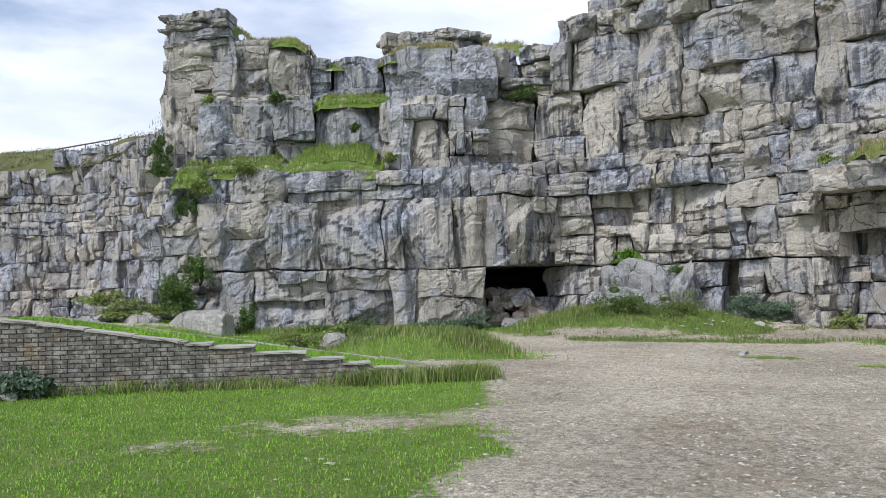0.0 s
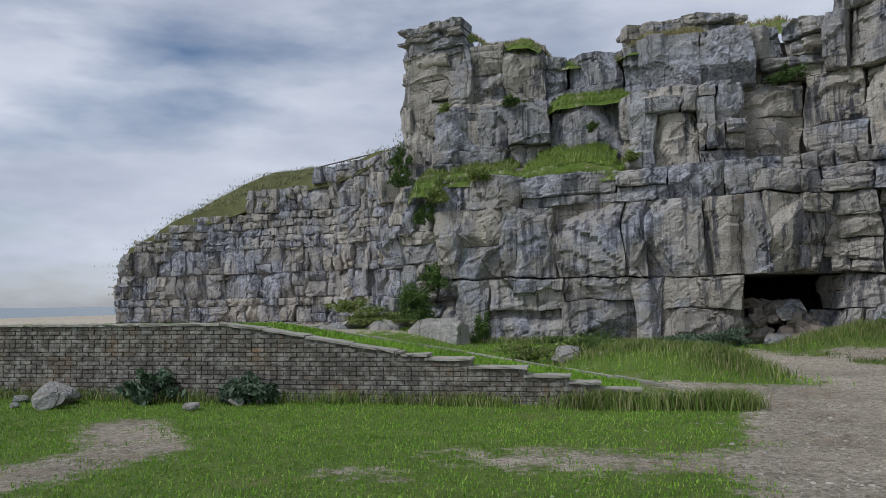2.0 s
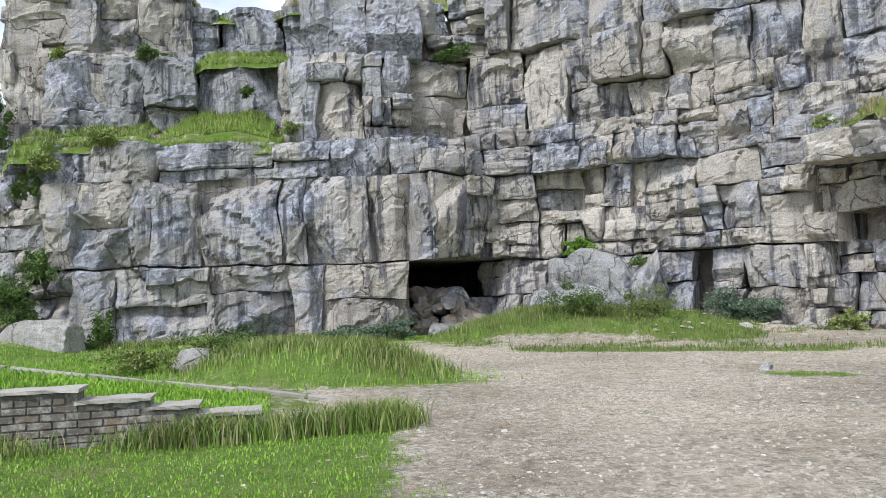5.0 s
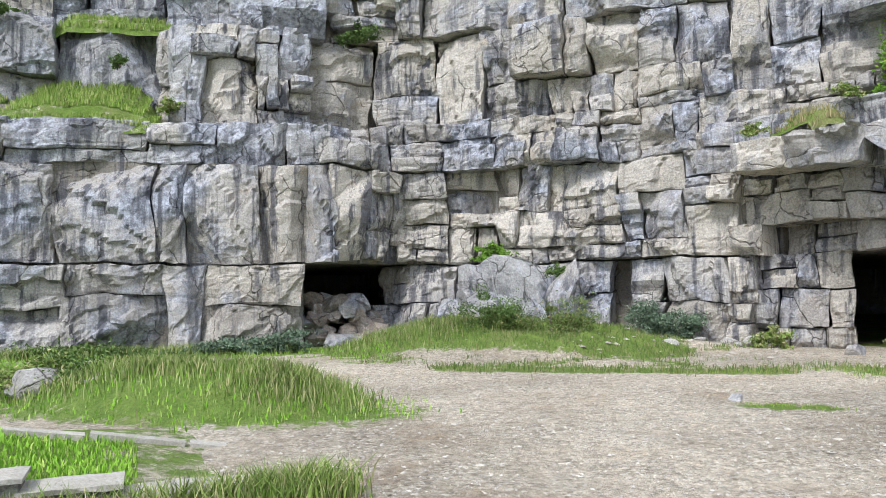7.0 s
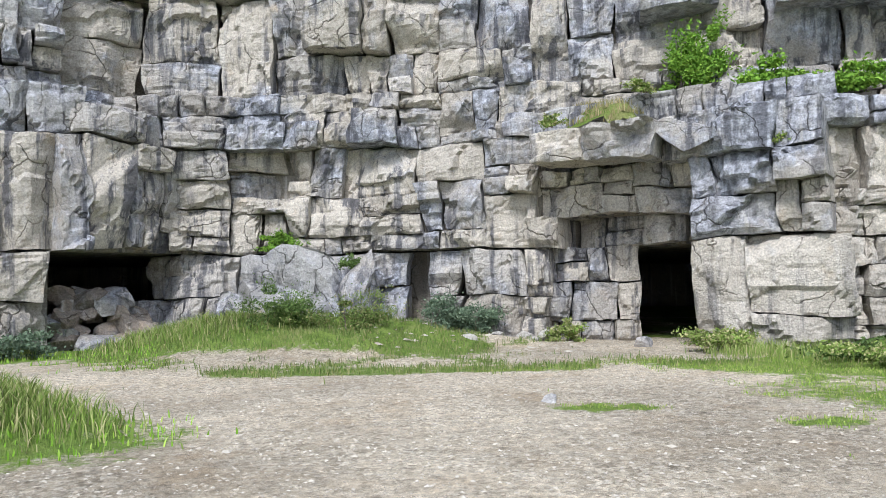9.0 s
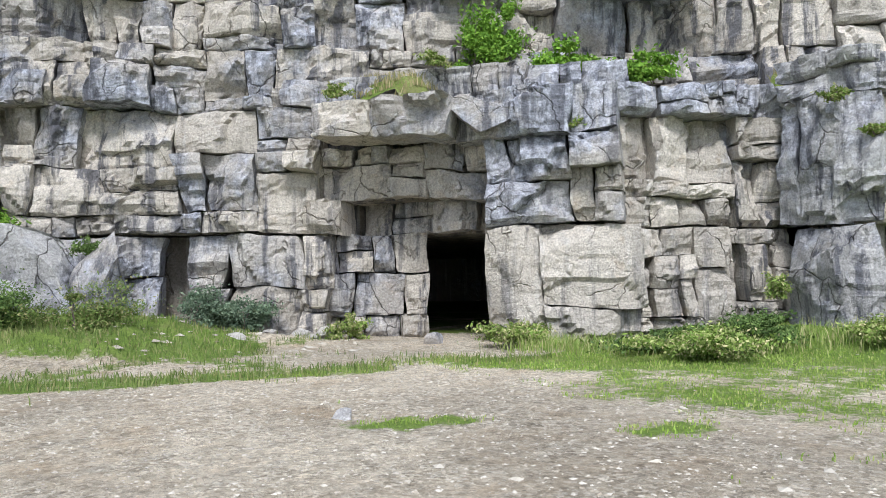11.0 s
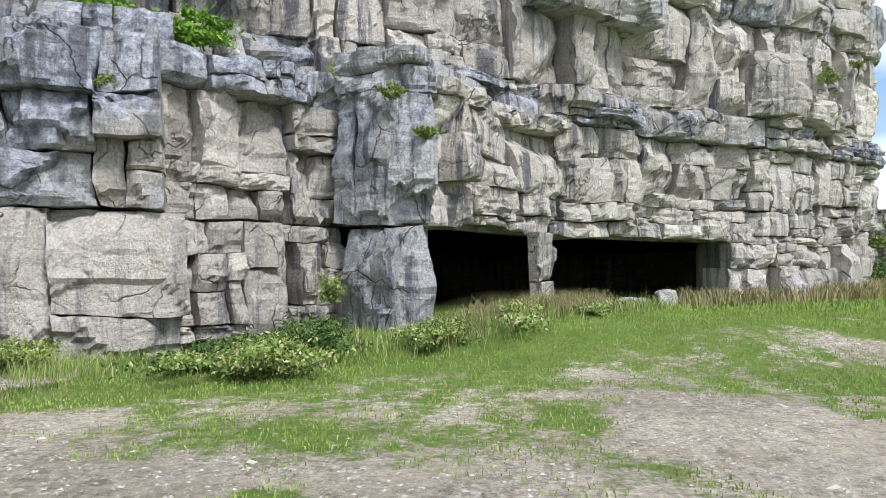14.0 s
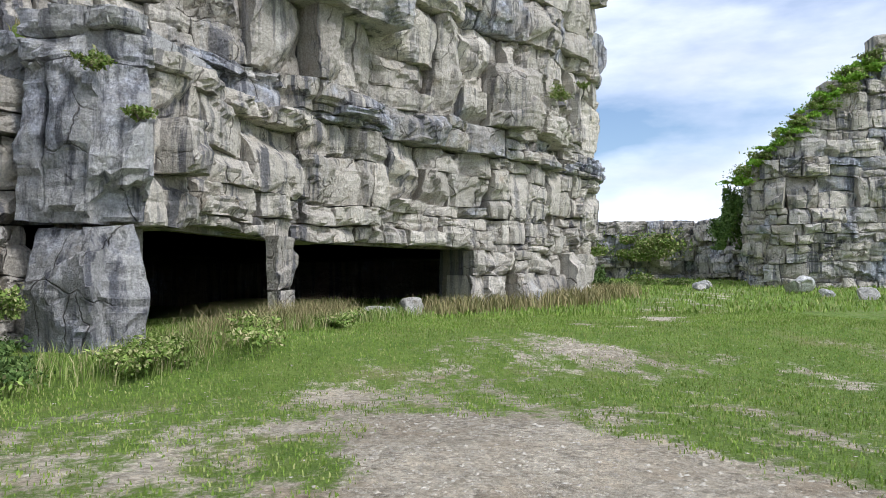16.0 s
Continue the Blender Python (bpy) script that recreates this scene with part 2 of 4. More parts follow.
RUST = plain_mat("painted_rail_brown", (0.17, 0.13, 0.12), 0.7)
BOULDER = rock_mat("boulder_pale", (0.50, 0.48, 0.44), (0.42, 0.40, 0.365), (0.30, 0.30, 0.31), 0.56, 0.2)
CHIP = leaf_mat("limestone_chip", (0.26, 0.225, 0.17), (0.40, 0.365, 0.30), (0.46, 0.425, 0.36), 0.95)
HEATH = plain_mat("rough_heath_turf", (0.13, 0.135, 0.055), 0.95, 0.0, 1.3)
SEA = plain_mat("sea_water", (0.05, 0.115, 0.135), 0.22, 0.0, 0.05)


# ---- builders ----
def link_bm(name, bm, material, parent=None, label=""):
    me = bpy.data.meshes.new(name)
    bm.to_mesh(me)
    bm.free()
    me.materials.append(material)
    ob = new(name, me)
    if parent:
        ob.parent = parent
    return tagged(ob, label)


def mesh_from(name, verts, faces, material, parent=None):
    me = bpy.data.meshes.new(name)
    me.from_pydata(verts, [], faces)
    me.materials.append(material)
    me.update()
    ob = new(name, me)
    if parent:
        ob.parent = parent
    return ob


def prism(name, poly, z0, z1, material, parent=None):
    k = len(poly)
    verts = [(x, y, z) for z in (z0, z1) for x, y in poly]
    faces = [tuple(range(k))[::-1], tuple(range(k, 2 * k))]
    faces += [(i, (i + 1) % k, k + (i + 1) % k, k + i) for i in range(k)]
    return mesh_from(name, verts, faces, material, parent)


class Line:
    """A plan line walked from left to right; its outside faces the quarry floor."""
    def __init__(self, pts):
        self.p = [Vector(q) for q in pts]
        self.l = [0.0]
        for a, b in zip(self.p, self.p[1:]):
            self.l.append(self.l[-1] + (b - a).length)
        self.length = self.l[-1]

    def at(self, s):
        s = min(max(s, 0.0), self.length)
        for i in range(len(self.p) - 1):
            if s <= self.l[i + 1] or i == len(self.p) - 2:
                f = (s - self.l[i]) / (self.l[i + 1] - self.l[i])
                return self.p[i].lerp(self.p[i + 1], f)


def plates(p, sx, sz, seed):
    """Relief shared by all blocks: broken plates of the face, each with its own depth and tilt."""
    q = Vector((p.x * sx + 0.25 * noise.noise(p * 0.9), p.y * sx + seed, p.z * sz + 0.25 * noise.noise(p * 0.9 + Vector((5, 5, 5)))))
    c = noise.voronoi(q)[1][0]
    r = noise.cell_vector(c * 7.3 + Vector((seed, 1.7, 4.1)))
    e = q - c
    return (r.x - 0.5) + (r.y - 0.5) * (e.x + e.y) * 1.3 + (r.z - 0.5) * e.z * 1.5


def warp(p):
    """Shared bending of joints and faces, so that neighbouring blocks still meet."""
    q = Vector((p.x * 0.5, p.y * 0.5, p.z * 0.6))
    w = Vector((p.x * 1.7, p.y * 1.7, p.z * 1.9))
    return (0.14 * noise.noise(q) + 0.07 * noise.noise(w), 0.12 * noise.noise(q + Vector((9, 3, 5))) + 0.06 * noise.noise(w + Vector((4, 8, 1))),
            0.18 * noise.noise(q + Vector((31, 7, 2))) + 0.20 * plates(p, 0.5, 0.55, 3.0) + 0.075 * plates(p, 1.3, 1.2, 11.0))


def block_mesh(rng, w, h, d, rough, chips, m, name="block"):
    """One quarry block: flat split faces meeting at hard edges, spalled corners, thin bedding ledges, sides running back into the cliff."""
    nx = max(7, min(26, int(w / 0.095) + 3))
    nz = max(7, min(26, int(h / 0.095) + 3))
    off = Vector((rng.uniform(0, 90), rng.uniform(0, 90), rng.uniform(0, 90)))
    gx, gz = rng.gauss(0, 0.05), rng.gauss(0, 0.045)
    # cleavage planes: the front is the deepest of them at every place, which leaves hard arrises
    planes = []
    for _ in range(chips + 1):
        a = rng.uniform(0, math.tau)
        ca, sa = math.cos(a), math.sin(a)
        reach = abs(ca) * w / 2 + abs(sa) * h / 2
        planes.append((ca, sa, reach * rng.uniform(0.0, 0.85), rng.choice((0.12, 0.25, 0.45, 0.9))))
    # spalls: a shallow scab of stone gone from one side of a crooked line
    spalls = []
    for _ in range(max(1, chips - 1)):
        a = rng.choice((0.0, math.pi / 2, math.pi, -math.pi / 2)) + rng.gauss(0, 0.25)
        ca, sa = math.cos(a), math.sin(a)
        reach = abs(ca) * w / 2 + abs(sa) * h / 2
        spalls.append((ca, sa, reach * rng.uniform(0.05, 0.9), rng.choice((0.02, 0.035, 0.06, 0.12))))
    lam = [rng.uniform(-h / 2, h / 2) for _ in range(rng.randint(0, 3))]
    sx0, sx1 = rng.gauss(0, 0.04), rng.gauss(0, 0.04)
    deepest = min(w, h) * 0.28
    verts, faces = [], []
    for j in range(nz):
        for i in range(nx):
            u, v = i / (nx - 1) * 2 - 1, j / (nz - 1) * 2 - 1
            # the outermost rows crowd to the edge so that the arris stays sharp
            u = math.copysign(abs(u) ** 0.82, u)
            v = math.copysign(abs(v) ** 0.82, v)
            x, z = u * w / 2, v * h / 2
            n1 = noise.noise(Vector((x * 1.9, z * 1.9, 0)) + off)
            n2 = noise.noise(Vector((x * 5.5, z * 6.5, 5)) + off)
            y = 0.0
            for ca, sa, c0, k in planes:
                y = max(y, (x * ca + z * sa - c0 + 0.05 * n1) * k)
            y = min(y, deepest + 0.03 * n2)
            for ca, sa, c0, t in spalls:
                if x * ca + z * sa > c0 + 0.13 * n1 + 0.05 * n2:
                    y += t
            for zl in lam:
                if abs(z - zl - 0.03 * n1) < 0.035:
                    y += 0.022
            y += gx * x + gz * z - rough * (0.16 * n1 + 0.15 * n2)
            e = min(w / 2 - abs(x), h / 2 - abs(z))
            lip = 0.12 * max(0.0, noise.noise(Vector((x * 2.4, z * 2.4, 11)) + off))
            y += max(0.0, lip - e) * 1.2
            if e < 0.001:
                x -= math.copysign(0.03 * max(0.0, n2), u) if abs(u) > 0.99 else 0.0
                z -= math.copysign(0.035 * max(0.0, n2 + 0.1), v) if abs(v) > 0.99 else 0.0
            wx, wz, wy = warp(m @ Vector((x, 0, z)))
            x += wx + (sx0 if u < 0 else sx1) * v * abs(u) * min(h, 1.2)
            verts.append((x, y - wy, z + wz))
    n = nx * nz
    ring = [i for i in range(nx)] + [j * nx + nx - 1 for j in range(1, nz)] + [(nz - 1) * nx + i for i in range(nx - 2, -1, -1)] + [j * nx for j in range(nz - 2, 0, -1)]
    for j in range(nz - 1):
        for i in range(nx - 1):
            a = j * nx + i
            faces.append((a, a + 1, a + nx + 1, a + nx))
    for i in ring:
        x, y, z = verts[i]
        verts.append((x * 0.985, d, z * 0.985))
    k = len(ring)
    for i in range(k):
        a, b = ring[i], ring[(i + 1) % k]
        faces.append((a, n + i, n + (i + 1) % k, b))
    me = bpy.data.meshes.new(name)
    me.from_pydata(verts, [], faces)
    return me


def bed(parent, line, z0, z1, width, mats, seed, out=0.0, jit=0.14, rough=0.10, chips=3, s0=0.0, s1=None, d=1.3, lean=0.0, gap=0.014, split=0.3):
    """One bed of blocks along a plan line between two heights."""
    rng = random.Random(seed)
    s1 = line.length if s1 is None else s1
    cuts = [s0]
    while cuts[-1] < s1 - width * 0.5:
        cuts.append(cuts[-1] + width * rng.choice((0.45, 0.7, 1.0, 1.2, 1.7)) * rng.uniform(0.8, 1.2))
    if len(cuts) == 1:
        cuts.append(s1)
    cuts[-1] = s1
    if len(cuts) > 2 and cuts[-1] - cuts[-2] < width * 0.35:
        cuts.pop(-2)
    drift = 0.0
    for a, b in zip(cuts, cuts[1:]):
        p, q = line.at(a), line.at(b)
        w = (q - p).length - gap
        if w < 0.08:
            continue
        ang = math.atan2(q.y - p.y, q.x - p.x)
        spans = [(z0, z1)]
        if rng.random() < split and z1 - z0 > 0.7:
            zm = z0 + (z1 - z0) * rng.uniform(0.3, 0.7)
            spans = [(z0, zm), (zm, z1)]
        drift = drift * 0.5 + rng.gauss(0, jit * 0.32)
        for za, zb in spans:
            o = out + drift + (rng.gauss(0, jit * 1.7) if rng.random() < 0.2 else 0.0)
            c = (p + q) / 2
            m = Matrix.Translation((c.x + math.sin(ang) * o, c.y - math.cos(ang) * o, (za + zb) / 2)) @ Matrix.Rotation(ang, 4, "Z") @ Matrix.Rotation(lean + rng.gauss(0, 0.012), 4, "X")
            me = block_mesh(rng, w, zb - za - gap, d, rough * min(1.5, max(0.6, w)), chips, m)
            me.materials.append(rng.choice(mats))
            ob = new("block", me)
            ob.matrix_basis = m
            ob.parent = parent


def beds(parent, line, z0, z1, step, width, mats, seed, **more):
    """Stretches of face side by side, each with bed heights of its own, so that no course runs the whole length."""
    rng = random.Random(seed * 7 + 1)
    out = more.pop("out", 0.0)
    wander = more.pop("wander", 0.06)
    start, end = more.pop("s0", 0.0), more.pop("s1", None)
    end = line.length if end is None else end
    k = 0
    while start < end - 0.05:
        stop = start + width * rng.uniform(1.1, 3.4)
        if end - stop < width:
            stop = end
        z = z0
        while z < z1 - 0.05:
            h = step * rng.choice((0.4, 0.7, 1.0, 1.25, 1.7))
            if z1 - z - h < step * 0.4:
                h = z1 - z
            bed(parent, line, z, z + h, width * (0.8 if h < step * 0.6 else 1.1), mats, seed * 31 + k, out=out + rng.gauss(0, wander), s0=start, s1=stop, **more)
            z += h
            k += 1
        start = stop


def core(line, z0, z1, back, thick, name="cliff_core"):
    """Solid rock behind the blocks of a bed."""
    pts = []
    for s in np.linspace(0, line.length, max(2, int(line.length / 2) + 1)):
        a, b = line.at(max(0, s - 0.2)), line.at(min(line.length, s + 0.2))
        t = (b - a).normalized()
        pts.append((line.at(s), Vector((-t.y, t.x))))
    poly = [tuple(p + n * back) for p, n in pts] + [tuple(p + n * (back + thick)) for p, n in pts[::-1]]
    # backing takes the darkened limestone, so open joints look shaded
    return tagged(prism(name, poly, z0, z1, ROCK_SHADED), "solid limestone mass behind the cliff face, coloured darker for shade", "rock", kind="structure")


def boulder(name, x, y, z, sx, sy, sz, seed, material=None, label="", category="boulder", turn=0.0, sharp=5):
    rng = random.Random(seed)
    bm = bmesh.new()
    bmesh.ops.create_icosphere(bm, subdivisions=3 if max(sx, sy) < 0.5 else 4, radius=1.0)
    cuts = [(Vector((rng.gauss(0, 1), rng.gauss(0, 1), rng.gauss(0, 0.8))).normalized(), rng.uniform(0.34, 0.6) if sharp > 9 else rng.uniform(0.42, 0.8)) for _ in range(sharp)]
    off = Vector((rng.uniform(0, 50), rng.uniform(0, 50), 0))
    for v in bm.verts:
        p = v.co.copy()
        for nrm, dd in cuts:
            t = p.dot(nrm) - dd
            if t > 0:
                p -= nrm * t
        p *= 1 + 0.09 * noise.noise(p * 1.7 + off) + 0.05 * noise.noise(p * 5 + off)
        v.co = Vector((p.x * sx, p.y * sy, p.z * sz))
    ob = link_bm(name, bm, material or BOULDER)
    ob.matrix_basis = pose(x, y, z, 0, 0, turn)
    return tagged(ob, label, category, name.replace("_", " ") + "s")


def blades(name, pts, lo, hi, material, width=0.012, seed=1, label="", category="grass"):
    """Grass blades as one mesh: pts is an array of x, y, z."""
    g = np.random.RandomState(seed)
    pts = np.asarray(pts, float)
    n = len(pts)
    a = g.uniform(0, math.tau, n)
    h = g.uniform(lo, hi, n)
    lean = g.uniform(0.1, 0.75, n) * h
    la = g.uniform(0, math.tau, n)
    w = width * g.uniform(0.6, 1.4, n)
    dx, dy = np.cos(a) * w / 2, np.sin(a) * w / 2
    lx, ly = np.cos(la) * lean, np.sin(la) * lean
    v = np.empty((n, 5, 3))
    v[:, 0] = pts - np.c_[dx, dy, np.full(n, 0.02)]
    v[:, 1] = pts + np.c_[dx, dy, np.full(n, -0.02)]
    mid = pts + np.c_[lx * 0.35, ly * 0.35, h * 0.6]
    v[:, 2] = mid + np.c_[dx, dy, 0 * h] * 0.75
    v[:, 3] = mid - np.c_[dx, dy, 0 * h] * 0.75
    v[:, 4] = pts + np.c_[lx, ly, h]
    i = np.arange(n) * 5
    me = bpy.data.meshes.new(name)
    quads = np.c_[i, i + 1, i + 2, i + 3].tolist()
    tris = np.c_[i + 3, i + 2, i + 4].tolist()
    me.from_pydata(v.reshape(-1, 3).tolist(), [], quads + tris)
    me.materials.append(material)
    ob = new(name, me)
    return tagged(ob, label, category, kind="stuff")


def leaves(name, c, r, n, size, material, seed, parent=None, z_floor=None, clumps=20):
    """A crown of small leaves in uneven clumps."""
    g = np.random.RandomState(seed)
    cc = g.normal(0, 1, (clumps, 3))
    cc /= np.linalg.norm(cc, axis=1)[:, None]
    cc *= g.uniform(0.2, 1.0, clumps)[:, None]
    k = g.randint(0, clumps, n)
    d = g.normal(0, 1, (n, 3))
    d /= np.linalg.norm(d, axis=1)[:, None]
    p = cc[k] + d * (g.uniform(0.3, 1.0, n) ** 0.5 * g.uniform(0.14, 0.42, clumps)[k])[:, None]
    stray = g.uniform(0, 1, n) < 0.22
    p[stray] *= g.uniform(1.0, 1.5, stray.sum())[:, None]
    p = p * np.array(r) + np.array(c)
    if z_floor is not None:
        p[:, 2] = np.maximum(p[:, 2], z_floor + g.uniform(0, 0.12, n))
    u = g.normal(0, 1, (n, 3))
    u /= np.linalg.norm(u, axis=1)[:, None]
    w = np.cross(u, g.normal(0, 1, (n, 3)))
    w /= np.linalg.norm(w, axis=1)[:, None]
    s = (size * g.uniform(0.6, 1.4, n))[:, None]
    v = np.stack([p - u * s, p - w * s * 0.45 + u * s * 0.1, p + u * s, p + w * s * 0.45 + u * s * 0.1], 1)
    i = np.arange(n) * 4
    me = bpy.data.meshes.new(name)
    me.from_pydata(v.reshape(-1, 3).tolist(), [], np.c_[i, i + 1, i + 2, i + 3].tolist())
    me.materials.append(material)
    ob = new(name, me)
    if parent:
        ob.parent = parent
    return ob


def bush(name, x, y, z, rx, ry, rz, n, size, material, seed, label, category="bush"):
    ob = new(name)
    ob.location = (x, y, z)
    rng = random.Random(seed)
    for _ in range(3):
        bm = bmesh.new()
        m = pose(rng.uniform(-0.3, 0.3) * rx, rng.uniform(-0.3, 0.3) * ry, rz * 0.35, rng.uniform(-35, 35), rng.uniform(-35, 35))
        bmesh.ops.create_cone(bm, cap_ends=True, segments=5, radius1=0.02, radius2=0.006, depth=rz * 0.8, matrix=m)
        link_bm("stem", bm, RUST, ob)
    leaves("foliage", (0, 0, rz * 0.45), (rx * 1.15, ry * 1.15, rz * 0.65), n * 2, size * 0.68, material, seed, ob, -0.02)
    return tagged(ob, label, category)


# ---- ground ----
def seg_d(x, y, pts):
    best = 1e9
    for (ax, ay), (bx, by) in zip(pts, pts[1:]):
        dx, dy = bx - ax, by - ay
        t = min(1, max(0, ((x - ax) * dx + (y - ay) * dy) / (dx * dx + dy * dy)))
        best = min(best, math.hypot(x - ax - t * dx, y - ay - t * dy))
    return best


def smooth(a, b, v):
    t = min(1, max(0, (v - a) / (b - a)))
    return t * t * (3 - 2 * t)


def blob(x, y, cx, cy, rx, ry, turn=0.0, edge=0.35):
    c, s = math.cos(radians(turn)), math.sin(radians(turn))
    u, v = ((x - cx) * c + (y - cy) * s) / rx, (-(x - cx) * s + (y - cy) * c) / ry
    return 1 - smooth(1 - edge, 1 + edge, math.hypot(u, v))


def wall_y(x):
    return 9.05 + (x + 10) * 0.186


def ground_z(x, y):
    z = 0.04 * noise.noise(Vector((x * 0.35, y * 0.35, 0)))
    z += 0.6 * blob(x, y, 7.0, 24.4, 3.2, 2.4, -32, 0.6)
    z += 0.22 * blob(x, y, 10.5, 23.2, 1.9, 1.1, -36, 0.5)
    z += 0.3 * max(0.0, noise.noise(Vector((x * 1.5, y * 1.9, 8)))) * blob(x, y, 7.2, 22.9, 3.4, 1.7, -32, 0.5)
    z += 0.45 * blob(x, y, 0.3, 16.5, 2.0, 1.1, -25, 0.5)
    z += 0.55 * smooth(-6.5, -10.5, x) * smooth(19, 24.5, y)
    z += 0.5 * smooth(15.5, 19.5, x - max(0, y - 14) * 0.4) * smooth(18, 13.5, y)
    z += 0.5 * smooth(24, 42, x) * smooth(8, 0, y) + 0.7 * smooth(42, 70, x)
    if x < -30:
        z -= 15.5 * smooth(-34, -50, x - 0.35 * max(0, 30 - y))
    if y > 30 and x < -10:
        z = min(z, 0.3)
    return z


def turf(x, y):
    """How much grass grows at a place: below 0 bare, above 0 green."""
    wob = 0.55 * noise.noise(Vector((x * 0.6, y * 0.6, 7))) + 0.3 * noise.noise(Vector((x * 1.7, y * 1.7, 3)))
    g = 0.0
    if y < wall_y(x) + 0.1:
        g = max(g, smooth(2.2, 1.0, x + wob * 1.2 - 0.05 * y))
        g -= 0.62 * blob(x, y, 0.5, 7.1, 1.6, 0.6, 10, 0.8) + 0.45 * blob(x, y, -1.5, 5.8, 0.7, 0.3)
        g -= 0.8 * smooth(1.0, 0.1, seg_d(x, y, [(-6.2, 1.5), (-4.6, 4.3), (-4.4, 6.0), (-6.0, 7.4)]))
    g = max(g, blob(x, y, 0.1, 16.5, 3.5, 1.6, -32), blob(x, y, -7, 19.5, 6.5, 5.2, 10))
    g = max(g, smooth(1.9, 1.1, 26 - y + wob) * smooth(4.5, 2.5, x) if y < 27.5 else 0)
    d = seg_d(x, y, [(4.0, 24.6), (6.8, 23.3), (9.2, 21.9)])
    strip = seg_d(x, y, [(5.0, 20.1), (7.5, 18.7), (9.9, 17.7)])
    g = max(g, 0.8 * smooth(0.9, 0.35, strip + wob * 0.7), blob(x, y, 7.9, 14.1, 0.75, 0.24, -30), blob(x, y, 9.3, 12.2, 0.5, 0.24, -30))
    g = max(g, smooth(2.1, 1.2, d + wob * 0.6), 0.6 * smooth(4.6, 3.0, d + wob * 2) * smooth(-0.1, 0.3, noise.noise(Vector((x * 0.7, y * 1.6, 1)))))
    e = (x - 11.4) * 0.86 + (13.5 - y) * 0.25
    near = smooth(4.0, 2.2, seg_d(x, y, [(14.5, 17.0), (16.2, 15.2), (18.2, 13.2), (18.2, 12.0), (24, 9.5)]) + wob)
    g = max(g, near)
    if x > 8:
        f = smooth(-2.2, 1.6, e + wob * 1.5) * (0.68 + 0.75 * noise.noise(Vector((x * 0.42, y * 0.75, 11))) + 0.4 * noise.noise(Vector((x * 1.2, y * 2.0, 4))))
        f = max(f, 0.95 * smooth(4.5, 9, e + 2 * wob) - 1.1 * smooth(1.4, 0.6, seg_d(x, y, [(17, 6.5), (25, 1), (33, -4.2), (44, -12), (60, -21)]) + wob * 0.8))
        f -= 1.0 * blob(x, y, 12.2, 8.6, 2.0, 1.1, 15)
        f = max(f, 0.9 * smooth(7.6, 6.0, y) * smooth(7.5, 10, x) * smooth(0.0, 0.3, noise.noise(Vector((x * 0.5, y * 0.7, 21))) + 0.15))
        g = max(g, f)
    if blob(x, y, 13.2, 19.2, 1.4, 2.4, 30) > 0.3 or blob(x, y, 15.0, 20.3, 2.6, 1.5, -62) > 0.3:
        g = 0
    return min(1.0, max(0.0, g))


def make_ground():
    def axis(parts):
        out = []
        for a, b, st in parts:
            out += list(np.arange(a, b, st))
        return out + [parts[-1][1]]
    xs = axis([(-900, -60, 60), (-60, -12, 2.0), (-12, 30, 0.25), (30, 70, 1.5), (70, 900, 60)])
    ys = axis([(-900, -60, 60), (-60, -6, 2.0), (-6, 30, 0.25), (30, 60, 2.0), (60, 900, 60)])
    verts = [(x, y, ground_z(x, y)) for y in ys for x in xs]
    k = len(xs)
    faces = [(j * k + i, j * k + i + 1, (j + 1) * k + i + 1, (j + 1) * k + i) for j in range(len(ys) - 1) for i in range(k - 1)]
    ob = mesh_from("ground", verts, faces, GROUND)
    a = ob.data.attributes.new("turf", "FLOAT", "POINT")
    a.data.foreach_set("value", [(turf(x, y) - 0.5) * 0.62 for x, y, z in verts])
    for p in ob.data.polygons:
        p.use_smooth = True
    return tagged(ob, "pale limestone gravel quarry floor with patches of short grass", "ground", kind="structure")


make_ground()
sea = mesh_from("water", [(-4900, -4900, -15), (4900, -4900, -15), (4900, 4900, -15), (-4900, 4900, -15)], [(0, 1, 2, 3)], SEA)
tagged(sea, "calm blue-green sea reaching to the horizon", "sea", kind="structure")


# ---- cliff ----
def cliff(name, label):
    return tagged(new(name), label, "cliff", kind="structure")


MIXED = [ROCK, ROCK_MIX, ROCK_MIX]
PALE = [ROCK, ROCK, ROCK_MIX]
GREYS = [ROCK_GREY, ROCK_MIX, ROCK_GREY]
FRESH = [ROCK_FRESH, ROCK_FRESH, ROCK]

# back wall
back = cliff("wall_back", "stepped grey and cream limestone quarry face with open joints")
A_LOW = Line([(-9.3, 26.5), (-8.5, 25.9), (1.95, 26.0)])
A_MID = Line([(-9.2, 26.3), (-8.4, 25.9), (2.2, 25.95), (5.2, 27.4)])
bed(back, A_LOW, -0.15, 2.36, 1.75, MIXED, 3, jit=0.08, rough=0.16, chips=4)
bed(back, A_MID, 2.40, 5.05, 1.7, MIXED, 8, jit=0.12, rough=0.14, chips=5, s1=A_MID.length - 3.4)
beds(back, Line([(2.2, 25.95), (3.6, 26.6), (5.2, 27.6)]), 2.36, 5.05, 1.3, 1.1, MIXED, 12, jit=0.12)
bed(back, Line([(-6.4, 26.2), (2.6, 26.3)]), 5.07, 6.25, 1.7, GREYS, 14, jit=0.12, chips=4)
core(A_LOW, -0.3, 2.37, 0.6, 0.9)
core(A_MID, 2.37, 5.1, 0.6, 9.0)
